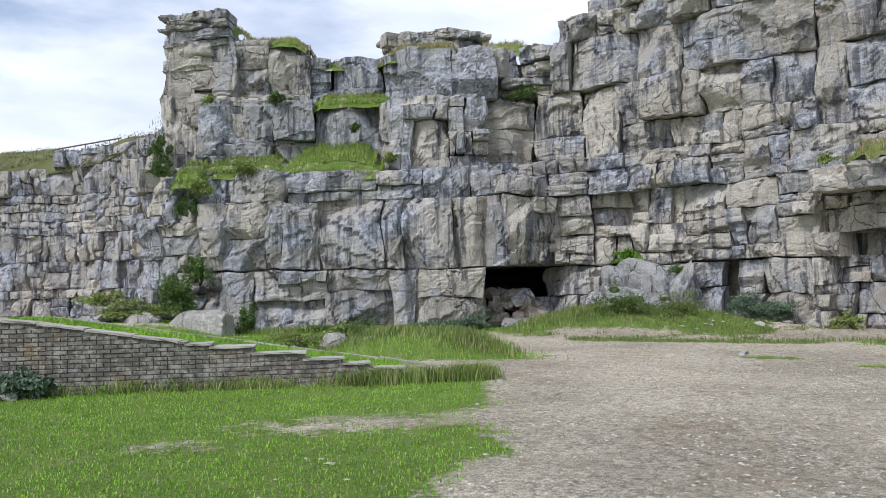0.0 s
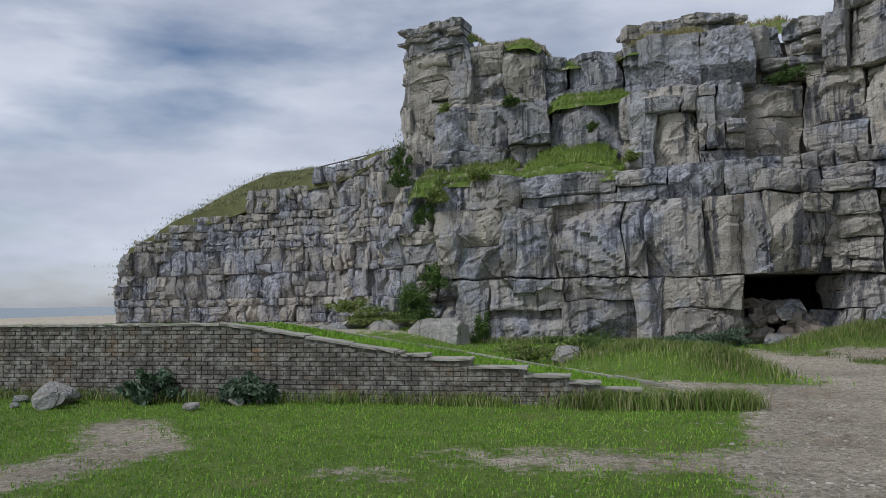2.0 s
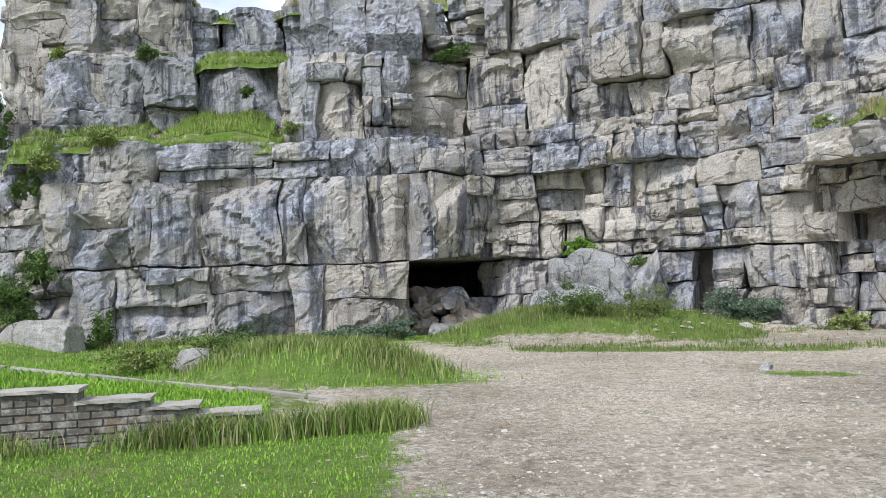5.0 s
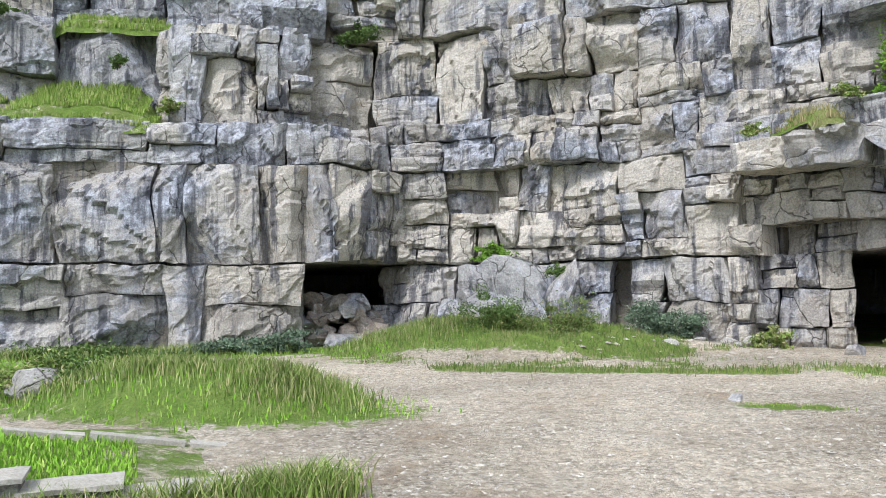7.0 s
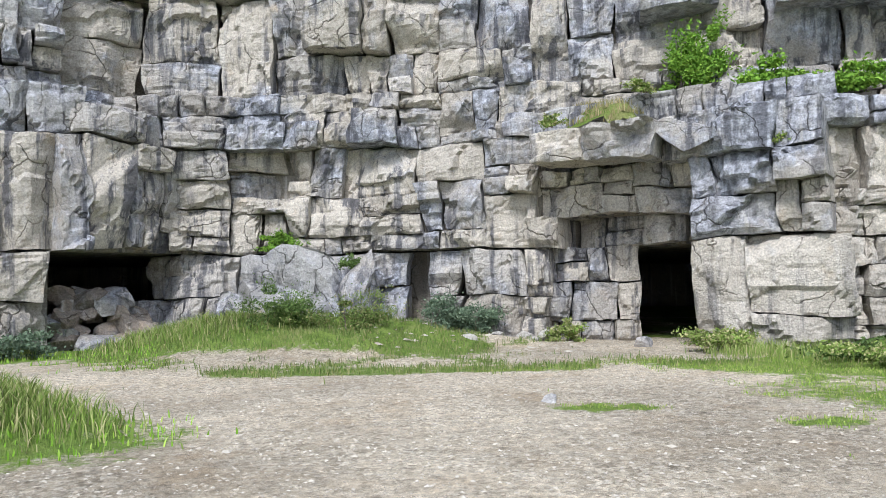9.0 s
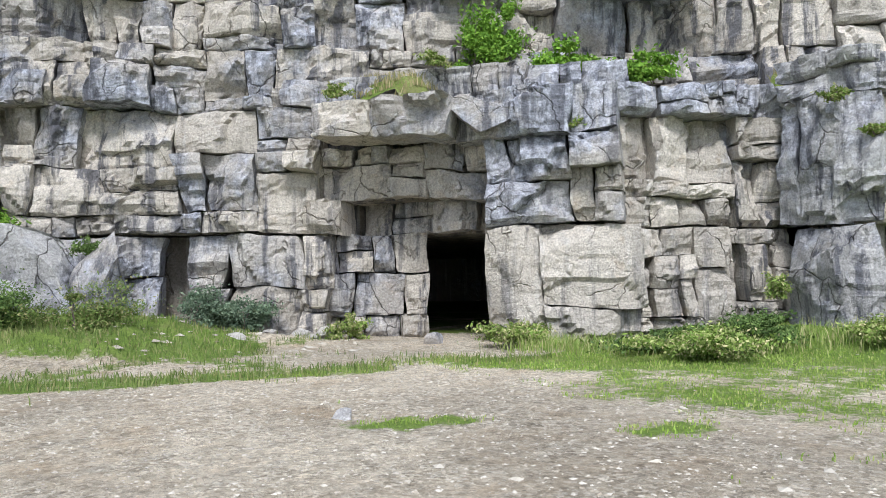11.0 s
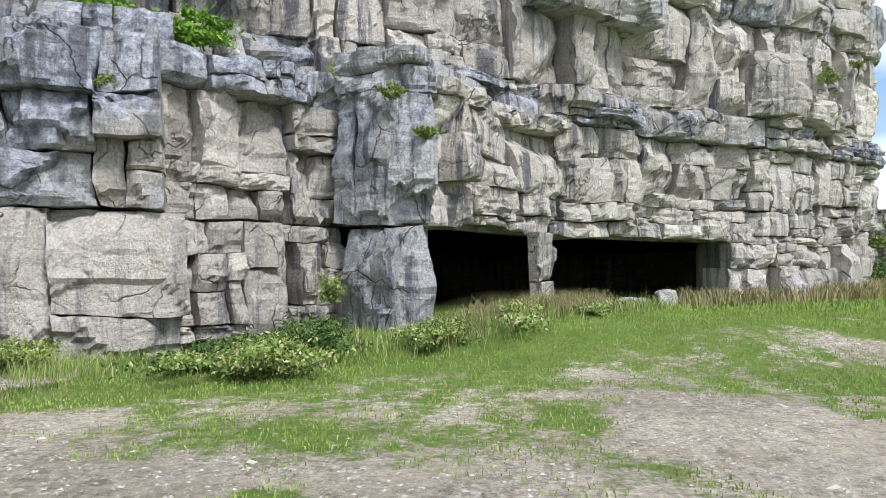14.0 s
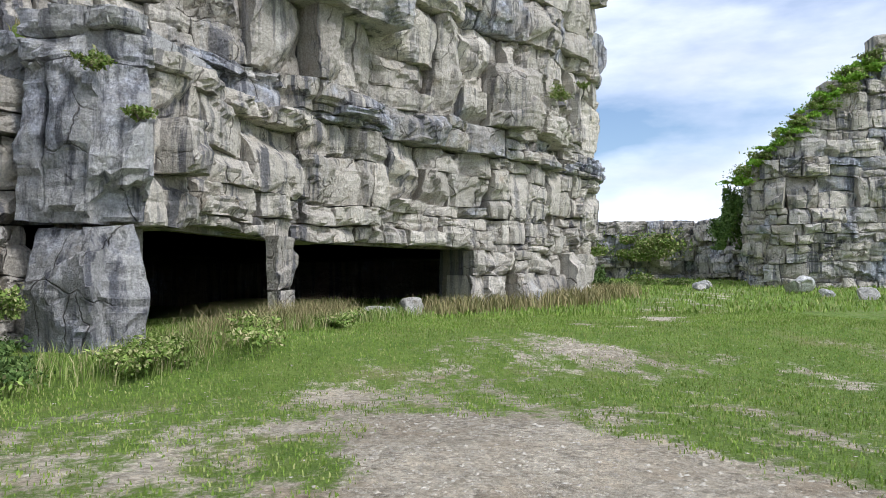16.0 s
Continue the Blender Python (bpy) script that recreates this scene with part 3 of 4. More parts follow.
beds(back, Line([(-12.6, 28.6), (-11.6, 27.2), (-9.3, 26.5)]), 0.0, 6.6, 1.25, 1.15, [ROCK, ROCK_MIX, ROCK_GREY], 21, jit=0.22, rough=0.2, chips=5, wander=0.2)
core(Line([(-12.6, 29.4), (-11.6, 28), (-9.3, 27.4)]), -0.3, 6.4, 0.3, 5)
core(Line([(-9.6, 27.0), (-4.0, 27.0)]), 5.0, 6.7, 0.1, 3)
bed(back, Line([(-9.8, 26.5), (-6.4, 26.4)]), 5.05, 6.4, 1.2, GREYS, 23, jit=0.2, chips=5)
beds(back, Line([(-11.7, 31.0), (-11.4, 28.0), (-8.6, 27.8), (-5.2, 28.3)]), 6.6, 12.1, 1.9, 1.2, [ROCK, ROCK_MIX], 25, jit=0.08, wander=0.08)
beds(back, Line([(-11.9, 31.0), (-11.5, 27.85), (-8.4, 27.7)]), 12.0, 13.3, 0.3, 0.8, [ROCK_MIX, ROCK_GREY], 26, jit=0.1, wander=0.1)
beds(back, Line([(-9.6, 27.3), (-5.0, 28.0)]), 6.6, 9.5, 1.5, 1.3, GREYS, 28, jit=0.2, chips=4)
bed(back, Line([(-5.0, 27.9), (-1.6, 28.1)]), 6.6, 9.5, 1.9, [ROCK_GREY], 30, jit=0.1, d=2)
beds(back, Line([(-6.6, 28.5), (-5.0, 28.9), (-2.2, 28.8)]), 9.4, 11.5, 1.0, 1.6, [ROCK_GREY], 32, jit=0.2)
beds(back, Line([(-2.3, 28.0), (-1.2, 27.2), (2.2, 27.4)]), 5.9, 9.3, 2.4, 0.95, [ROCK_MIX, ROCK_GREY, ROCK], 34, jit=0.14, chips=4)
beds(back, Line([(-2.2, 28.0), (1.2, 27.6), (2.6, 27.8)]), 9.3, 11.4, 2.0, 1.3, [ROCK_GREY], 36, jit=0.15)
core(Line([(-11.2, 28.8), (2.5, 28.8)]), 4.5, 9.3, 0.7, 9)
core(Line([(-11.2, 28.8), (-6.0, 29.3)]), 9.3, 12.6, 0.4, 9)
core(Line([(-6.3, 30.4), (3.5, 29.2)]), 9.3, 11.2, 0.4, 9)
core(Line([(0.8, 28.3), (2.6, 28.6), (4.4, 29.0)]), 4.8, 11.0, 0.45, 3)
beds(back, Line([(-3.6, 37.6), (-2.6, 36.0), (0.5, 35.6), (2.5, 36.5)]), 11.0, 15.0, 0.42, 1.1, [ROCK_MIX, ROCK], 38, jit=0.14)
core(Line([(-3.2, 37.2), (2.5, 37.2)]), 10.5, 14.8, 0.3, 6)

# diagonal wall
diag = cliff("wall_diagonal", "tall cream limestone quarry face streaked with dark run-off")
B_LOW = Line([(4.15, 29.2), (5.2, 27.45), (5.6, 27.25), (7.2, 27.0), (11.4, 23.95), (12.9, 22.2)])
B_MID = Line([(4.7, 27.3), (7.2, 26.95), (11.3, 23.9), (12.7, 22.3)])
B_UP = Line([(1.9, 28.2), (3.2, 28.6), (6.0, 27.6), (10.0, 25.1), (13.0, 22.9), (15.6, 20.5), (18.3, 18.4), (21.3, 14.6), (23.8, 11.6)])
beds(diag, B_LOW, -0.1, 2.34, 1.25, 1.0, MIXED, 41, jit=0.12, rough=0.15, chips=4, s1=7.75)
beds(diag, B_LOW, -0.1, 2.34, 1.25, 0.9, PALE, 42, jit=0.1, rough=0.12, s0=8.35)
beds(diag, B_MID, 2.38, 5.1, 1.05, 1.2, PALE, 44, jit=0.14, chips=4)
core(Line([(5.2, 28.2), (5.6, 27.7), (7.2, 27.1), (11.4, 23.95), (12.6, 22.6)]), -0.3, 2.36, 1.5, 0.5)
core(B_MID, 2.36, 5.1, 0.6, 10)
beds(diag, B_UP, 5.1, 6.6, 0.8, 1.0, MIXED, 46, jit=0.16, out=0.25, chips=5)
beds(diag, B_UP, 6.6, 9.4, 2.8, 1.5, [ROCK, ROCK_MIX], 48, jit=0.16, chips=5)
beds(diag, B_UP, 9.4, 11.4, 2.0, 1.6, [ROCK, ROCK_MIX], 49, jit=0.16, chips=5)
bed(diag, B_UP, 11.4, 12.4, 1.3, [ROCK, ROCK_MIX], 149, jit=0.14, chips=4, s0=3.4)
bed(diag, B_UP, 12.4, 13.3, 1.3, [ROCK, ROCK_MIX], 150, jit=0.14, chips=4, s0=4.5)
bed(diag, B_UP, 13.3, 14.6, 1.5, [ROCK, ROCK_MIX], 151, jit=0.14, chips=4, s0=5.8)
core(Line([(3.4, 29.6), (7.0, 28.2)]), 5.1, 11.1, 0.4, 9)
core(Line([(6.4, 28.4), (7.0, 28.2), (10.0, 25.8), (13.0, 23.6), (15.6, 21.2), (18.3, 19.1), (21.3, 15.3), (23.8, 12.3)]), 5.1, 13.4, 0.4, 9)

bed(diag, Line([(2.3, 26.4), (4.3, 26.95), (6.4, 26.75), (8.2, 25.9)]), 5.1, 5.85, 1.3, [ROCK_MIX, ROCK_GREY], 155, out=0.15, jit=0.12, d=2.2)

# cave corner with the terrace
cave = cliff("wall_cave", "limestone face with overhanging blocks above a cave mouth")
C = Line([(12.4, 22.5), (12.9, 21.7), (14.35, 18.85), (15.55, 16.5)])
PILLAR = Line([(14.35, 18.9), (15.5, 16.6), (16.1, 16.3)])
bed(cave, PILLAR, 0.0, 2.4, 1.5, [ROCK_FRESH], 51, jit=0.04, rough=0.08, chips=2)
core(Line([(14.6, 18.5), (15.7, 16.8)]), -0.2, 2.4, 0.5, 1.2)
beds(cave, Line([(13.1, 22.9), (13.7, 22.4), (15.0, 21.25)]), -0.1, 2.4, 0.8, 0.7, [ROCK_MIX, ROCK], 52, jit=0.1, rough=0.2, chips=3)
bed(cave, C, 2.38, 3.15, 1.0, PALE, 54, jit=0.08, s0=0.8, s1=4.2, out=-1.6)
bed(cave, C, 2.38, 3.1, 0.8, PALE, 154, jit=0.04, s1=0.8, out=-0.1)
beds(cave, C, 3.1, 4.25, 0.6, 0.7, PALE, 55, jit=0.1, s1=4.2, out=-0.42)
bed(cave, C, 4.25, 5.05, 0.95, [ROCK, ROCK_MIX], 56, jit=0.08, s0=0.5, s1=3.6, out=0.8, chips=1)
beds(cave, C, 2.42, 4.2, 0.9, 0.9, [ROCK, ROCK_MIX, ROCK_GREY], 57, jit=0.12, s0=4.2, out=0.05)
bed(cave, C, 4.15, 5.15, 1.25, [ROCK_MIX], 58, jit=0.1, s0=3.6, s1=5.9, out=0.35, chips=2)
bed(cave, C, 4.2, 5.15, 0.9, [ROCK_GREY], 59, jit=0.1, s0=5.9, out=0.1, chips=2)
bed(cave, Line([(12.2, 22.9), (13.4, 21.2), (15.0, 18.3), (16.2, 16.6)]), 5.12, 5.8, 1.1, [ROCK_GREY, ROCK_MIX], 60, jit=0.12, d=2.4)
core(C, 3.1, 5.3, 1.15, 7)
core(Line([(14.4, 18.9), (15.55, 16.5)]), 2.36, 3.1, 1.15, 5)
bed(diag, Line([(15.0, 20.9), (16.4, 19.7)]), 8.0, 8.7, 1.6, [ROCK_GREY], 152, out=0.7, d=2, jit=0.02)
bed(diag, Line([(17.4, 18.9), (19.4, 16.9)]), 7.9, 8.8, 2.4, [ROCK_MIX], 153, out=0.8, d=2, jit=0.02)
rec = cliff("wall_recess", "broken cream limestone blocks stacked between two piers")
D = Line([(15.9, 16.9), (16.8, 16.4), (19.3, 14.5)])
beds(rec, D, 0.2, 2.35, 0.75, 0.55, FRESH, 61, jit=0.08)
beds(rec, D, 2.38, 4.6, 0.8, 0.85, FRESH, 62, jit=0.14, chips=4)
bed(rec, Line([(15.9, 16.7), (16.9, 16.2), (19.2, 14.4)]), 4.6, 5.3, 0.9, [ROCK_GREY, ROCK_MIX], 63, jit=0.1, d=2.4)
core(D, -0.2, 5.3, 0.6, 4)
P2 = Line([(18.75, 14.7), (18.15, 13.1), (18.6, 12.7)])
P2B = Line([(18.5, 14.6), (17.8, 12.95), (18.2, 12.7)])
pier = cliff("wall_pier", "grey lichened limestone pier beside a wide cave mouth")
bed(pier, P2B, 0.2, 2.38, 1.2, [ROCK_GREY], 65, jit=0.04, rough=0.1, lean=-0.09, d=0.8)
bed(pier, P2, 2.4, 4.8, 1.1, [ROCK_GREY], 66, jit=0.06, out=0.2, rough=0.2, chips=5, split=0.15)
beds(pier, P2, 4.8, 5.7, 0.45, 0.9, [ROCK_GREY], 67, jit=0.1, d=3)
core(Line([(19.1, 14.4), (18.7, 13.4)]), -0.1, 5.4, 0.2, 0.8)

# long wall over the wide cave
E_ = Line([(18.9, 12.9), (23.7, 10.8), (27.4, 7.2), (30.6, 2.6), (35.0, -1.1), (39.5, 1.5)])
far = cliff("wall_long", "overhanging cream limestone face above a wide dark cave")
beds(far, E_, 2.36, 3.3, 0.6, 0.8, FRESH, 71, jit=0.08, chips=4)
beds(far, E_, 3.3, 5.3, 0.95, 1.0, FRESH, 72, jit=0.1, chips=4)
E_UP = Line([(21.3, 14.2), (23.0, 11.9), (24.0, 10.7), (27.4, 7.2), (30.6, 2.6), (35.0, -1.1), (39.5, 1.5)])
beds(far, E_UP, 5.3, 6.2, 0.45, 0.9, MIXED, 73, jit=0.16, out=0.3)
beds(far, E_UP, 6.2, 9.2, 2.0, 1.25, FRESH, 74, jit=0.2, out=0.25, chips=5)
bed(far, E_UP, 8.0, 8.7, 1.6, [ROCK_MIX], 78, jit=0.05, out=1.1, d=2.0, s0=3.4, s1=7.6)
beds(far, E_UP, 9.2, 13.0, 1.3, 1.3, [ROCK_FRESH, ROCK, ROCK_MIX], 75, jit=0.16, out=0.45, chips=4)
E_LOW = Line([(28.5, 5.4), (30.3, 2.6), (34.8, -1.0), (39, 1.6)])
beds(far, E_LOW, 0.2, 2.36, 1.4, 1.3, FRESH, 76, jit=0.14, chips=5)
core(E_LOW, -0.2, 2.37, 0.6, 1)
core(E_, 2.36, 5.3, 0.6, 10)
core(Line([(23.4, 12.4), (24.4, 11.3), (27.8, 7.6), (31.0, 3.2), (35.2, -0.4), (39.5, 2.3)]), 5.3, 12.7, 0.3, 10)
bed(far, Line([(23.0, 10.8), (23.8, 10.45)]), 0.3, 2.4, 3, [ROCK], 77, jit=0.01, rough=0.1, d=0.45, chips=1, split=1)
# roof and rear of the underground rooms, added to shut out daylight; shade in their colour
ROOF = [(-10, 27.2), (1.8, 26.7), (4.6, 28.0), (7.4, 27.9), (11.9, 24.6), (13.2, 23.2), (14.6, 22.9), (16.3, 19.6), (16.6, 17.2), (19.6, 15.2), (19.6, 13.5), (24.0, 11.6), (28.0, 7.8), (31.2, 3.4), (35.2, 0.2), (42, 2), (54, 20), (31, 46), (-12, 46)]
tagged(prism("cave_roof", ROOF, 2.36, 3.4, ROCK_SHADED), "rock roof of the quarried caves, coloured darker for shade", "cave roof", kind="structure")
CAVE_REAR = prism("cave_rear", [(-10, 27.2), (-10, 44), (30, 44), (52, 20), (42, 3), (41, 4.5), (50, 20), (29, 42), (-8, 42), (-8, 27.2)], -0.3, 2.6, ROCK_SHADED)
tagged(CAVE_REAR, "added rock wall deep inside the caves, coloured darker for shade", "cave wall", kind="structure")

# west headland
head = cliff("wall_headland", "low grey limestone sea cliff with grass on its back")
H = Line([(-43, 47), (-38.5, 39), (-35.5, 36), (-28, 37.6), (-20.5, 37.2), (-15, 34.5), (-11.9, 30.0)])
HT = [(0, 0.3), (9, 0.8), (11, 3.0), (13.4, 4.8), (16.5, 6.3), (20.5, 7.5), (28, 9.3), (34, 9.7), (60, 9.8)]
HR = [(0, 0.2), (9, 0.5), (13, 2.5), (17, 4.0), (20.5, 3.2), (28, 0.7), (34, 0.3), (60, 0.1)]


def hz(s, table=HT):
    for (a, za), (b, zb) in zip(table, table[1:]):
        if s <= b:
            return za + (zb - za) * (s - a) / (b - a)
    return table[-1][1]


def levels(z0, z1, step, seed):
    r = random.Random(seed)
    out = [z0]
    while out[-1] < z1:
        out.append(out[-1] + step * r.choice((0.5, 0.8, 1.0, 1.6)))
    return list(zip(out, out[1:]))


for k, (za, zb) in enumerate(levels(-0.3, 10.8, 0.95, 4)):
    s_from = min([s for s in np.arange(0, H.length, 0.5) if hz(s) > (za + zb) / 2], default=99)
    if s_from < H.length - 2:
        bed(head, H, za, zb, 0.85, [ROCK_MIX, ROCK_MIX, ROCK, ROCK_GREY], 80 + k, jit=0.07, chips=3, s0=s_from, split=0.4)
core(Line([(-36.6, 37.1), (-35.5, 36), (-28, 37.6), (-20.5, 37.2), (-15, 34.5), (-11.9, 30.0)]), -0.3, 3.0, 0.5, 0.6)
core(Line([(-32.0, 36.8), (-28, 37.6), (-20.5, 37.2), (-15, 34.5), (-11.9, 30.0)]), 3.0, 6.0, 0.5, 0.6)
core(Line([(-20.0, 37.0), (-15, 34.5), (-11.9, 30.0)]), 6.0, 8.6, 0.5, 0.6)


def headland_top():
    nu, nv = 70, 22
    verts, faces = [], []
    for i in range(nu):
        s = H.length * i / (nu - 1)
        a, b = H.at(max(0, s - 0.5)), H.at(min(H.length, s + 0.5))
        t = (b - a).normalized()
        for j in range(nv):
            f = j / (nv - 1)
            p = H.at(s) + Vector((0.5, 0.866)) * (0.12 + f * 13)
            rise = hz(s, HR) * smooth(-0.1, 0.6, f)
            z = hz(s) + 0.2 + rise + 0.25 * noise.noise(Vector((p.x * 0.5, p.y * 0.5, 2)))
            if j == 0:
                z -= 1.0
            verts.append((p.x, p.y, z))
    for i in range(nu - 1):
        for j in range(nv - 1):
            a = i * nv + j
            faces.append((a, a + nv, a + nv + 1, a + 1))
    ob = mesh_from("headland_turf", verts, faces, HEATH)
    tagged(ob, "grassy back of the headland above the sea cliff", "turf", kind="structure")
    return verts


HEAD_V = headland_top()


# ---- brick retaining wall and its ramp ----
WALL_X0, WALL_X1 = -13.0, 1.35
STEP = [(-13.0, 1.26), (-3.15, 0.75), (-2.75, 0.69), (-2.05, 0.56), (-1.2, 0.43), (-0.55, 0.33), (-0.1, 0.23), (0.5, 0.13), (1.35, 0.0)]


def wall_top(x):
    """Height of the wall: level, then a slope, then steps down to the ground."""
    if x < -6.0:
        return 1.26
    if x < -3.15:
        return 1.26 - (x + 6.0) / 2.85 * 0.48
    for (a, za), (b, zb) in zip(STEP[1:], STEP[2:]):
        if x < b:
            return za
    return 0.02


brick_wall = tagged(new("brick_wall"), "stained old brick retaining wall stepping down to the gravel", "wall", kind="structure")
ang = math.atan(0.186)


def on_wall(x, back, z):
    return Vector((x - math.sin(ang) * back, wall_y(x) + math.cos(ang) * back, z))


def mortar_body():
    xs = list(np.arange(WALL_X0, -3.15, 0.2)) + [-3.15]
    for (a, _), (b, _) in zip(STEP[1:], STEP[2:]):
        xs += [a + 0.001, b - 0.001]
    verts, faces = [], []
    for x in xs:
        t = wall_top(x) - 0.015
        verts += [on_wall(x, 0.012, -0.3), on_wall(x, 0.012, t), on_wall(x, 0.3, t), on_wall(x, 0.3, -0.3)]
    for i in range(len(xs) - 1):
        a = i * 4
        faces += [(a, a + 4, a + 5, a + 1), (a + 1, a + 5, a + 6, a + 2), (a + 2, a + 6, a + 7, a + 3)]
    n = len(verts)
    faces += [(0, 1, 2, 3), (n - 1, n - 2, n - 3, n - 4)]
    mesh_from("mortar", verts, faces, MORTAR, brick_wall)


mortar_body()


def brick_data(w, seed):
    rng = random.Random(seed)
    bm = bmesh.new()
    bmesh.ops.create_cube(bm, size=1.0)
    for v in bm.verts:
        v.co = Vector((v.co.x * w, v.co.y * 0.08, v.co.z * 0.062))
    bmesh.ops.bevel(bm, geom=[e for e in bm.edges if all(v.co.y < 0 for v in e.verts)], offset=0.005, segments=1, affect="EDGES")
    for v in bm.verts:
        v.co += Vector((rng.uniform(-1, 1), rng.uniform(-1, 1), rng.uniform(-1, 1))) * 0.003
    me = bpy.data.meshes.new("brick")
    bm.to_mesh(me)
    bm.free()
    me.materials.append(BRICK)
    return me


def wall_bricks():
    rng = random.Random(5)
    stretch = [brick_data(0.213, k) for k in range(6)]
    head_ = [brick_data(0.102, 20 + k) for k in range(6)]
    near, rest_v, rest_f = 0, [], []
    course = 0
    z = -0.02
    while z < 1.3:
        x = WALL_X0 + (0.11 if course % 2 else 0.0)
        kinds, w = (stretch, 0.225) if course % 2 else (head_, 0.1125)
        if course % 3:
            kinds, w = stretch, 0.225
        while x < WALL_X1:
            if wall_top(x + w) - 0.03 > z + 0.035 and wall_top(x) - 0.03 > z + 0.035:
                p = on_wall(x + w / 2, 0.03 + rng.gauss(0, 0.004), z + 0.0375)
                m = Matrix.Translation(p) @ Matrix.Rotation(ang + rng.gauss(0, 0.006), 4, "Z")
                me = rng.choice(kinds)
                if -6.6 < x < 1.3 and near < 300 and z > 0.15:
                    ob = new("brick", me)
                    ob.matrix_basis = m
                    ob.parent = brick_wall
                    near += 1
                else:
                    o = len(rest_v)
                    rest_v += [m @ v.co for v in me.vertices]
                    rest_f += [tuple(o + i for i in f.vertices) for f in me.polygons]
            x += w
        z += 0.075
        course += 1
    tagged(mesh_from("bricks", rest_v, rest_f, BRICK, brick_wall), kind="stuff")


def coping():
    rng = random.Random(9)
    pieces = [(x, min(x + 0.75, -3.15)) for x in np.arange(WALL_X0, -3.2, 0.75)] + [(a - 0.02, b + 0.03) for (a, _), (b, _) in zip(STEP[1:], STEP[2:])]
    for a, b in pieces:
        m = (a + b) / 2
        bm = bmesh.new()
        bmesh.ops.create_cube(bm, size=1.0)
        w = (b - a) * math.sqrt(1 + 0.186 ** 2) - 0.008
        bmesh.ops.subdivide_edges(bm, edges=[e for e in bm.edges if abs(e.verts[0].co.x - e.verts[1].co.x) > 0.5], cuts=5)
        for v in bm.verts:
            v.co = Vector((v.co.x * w, v.co.y * 0.4 + rng.uniform(-1, 1) * 0.014, v.co.z * 0.036 + rng.uniform(-1, 1) * 0.007))
        ob = link_bm("coping_slab", bm, CONCRETE, brick_wall)
        za, zb = wall_top(a + 0.03), wall_top(b - 0.04)
        tilt = -math.atan2(zb - za, (b - a)) if a < -3.2 else 0.0
        ob.matrix_basis = Matrix.Translation(on_wall(m, 0.16, (za + zb) / 2 + 0.012 if a < -3.2 else za + 0.012)) @ Matrix.Rotation(ang, 4, "Z") @ Matrix.Rotation(tilt, 4, "Y")


def ramp_top(x, b):
    t = 1.2 if x < -6 else max(-0.04, 1.2 - (x + 6) * 0.165)
    return t + 0.03 * noise.noise(Vector((x, b, 3))) - 0.02


def ramp_bank():
    xs = np.arange(WALL_X0, 2.6, 0.2)
    bs = [0.28, 0.6, 1.0, 1.5, 2.0, 2.3, 3.4, 4.6]
    verts, faces, val = [], [], []
    for x in xs:
        for b in bs:
            f = 1.0 if b < 2.35 else max(0.0, 1 - (b - 2.3) / 2.2)
            z = ramp_top(x, b) * f - (0.1 if b > 4 else 0)
            if x > 1.4:
                z = min(z, 0.05 - (x - 1.4) * 0.1)
            verts.append(on_wall(x, b, z))
            val.append(0.35 if x < 0.3 else 0.1)
    k = len(bs)
    for i in range(len(xs) - 1):
        for j in range(k - 1):
            a = i * k + j
            faces.append((a, a + k, a + k + 1, a + 1))
    ob = mesh_from("ramp", verts, faces, GROUND)
    at = ob.data.attributes.new("turf", "FLOAT", "POINT")
    at.data.foreach_set("value", val)
    tagged(ob, "grassy earth ramp held by the brick wall", "ramp", kind="structure")


ramp_bank()
coping()
# low kerb along the far edge of the ramp
kerb = tagged(new("kerb"), "weathered concrete edging along the grass ramp", "kerb", kind="structure")
for i in range(12):
    bm = bmesh.new()
    bmesh.ops.create_cube(bm, size=1.0)
    rng = random.Random(300 + i)
    for v in bm.verts:
        v.co = Vector((v.co.x * 0.88, v.co.y * 0.16, v.co.z * 0.16)) + Vector((rng.uniform(-1, 1), rng.uniform(-1, 1), rng.uniform(-1, 1))) * 0.012
    x = -8.4 + i * 0.9
    ob = link_bm("kerb_stone", bm, CONCRETE, kerb)
    ob.matrix_basis = Matrix.Translation(on_wall(x, 2.35, ramp_top(x, 2.3) - 0.03)) @ Matrix.Rotation(ang, 4, "Z") @ Matrix.Rotation(0.17 if x > -6 else 0, 4, "Y")

# ---- right-hand quarry cliff and the far one ----
rcl = cliff("wall_east", "pale layered limestone cliff with grass and ivy on its brow")
RC = Line([(52.0, -20.2), (41.0, -11.3), (39.4, -13.0), (38.4, -17.0), (36.5, -24.0)])
for k, (zc, zd) in enumerate(levels(0.2, 12.3, 0.95, 6)):
    s_from = 0.0 if zc < 6.2 else 14.2 + (zc - 6.2) * 1.1
    bed(rcl, RC, zc, zd, 0.95, [ROCK, ROCK_MIX, ROCK], 400 + k, jit=0.1, chips=3, split=0.5, s0=s_from, out=0.25 * smooth(1.5, 3, zc) - 0.06 * max(0, zc - 5))
core(Line([(41.8, -12.6), (40.2, -13.6), (39.2, -17.2), (37.2, -24)]), 0, 6.6, 0.4, 8)
core(Line([(40.6, -16.0), (40.2, -17), (38, -24)]), 6.6, 9.2, 0.4, 6)
core(Line([(40.2, -19.5), (38.6, -24)]), 9.2, 12.3, 0.4, 6)
fcl = cliff("wall_far", "low broken limestone ledge closing the far end of the quarry")
FC = Line([(50, 14), (56, 6), (60, -8), (58, -17), (50, -19)])
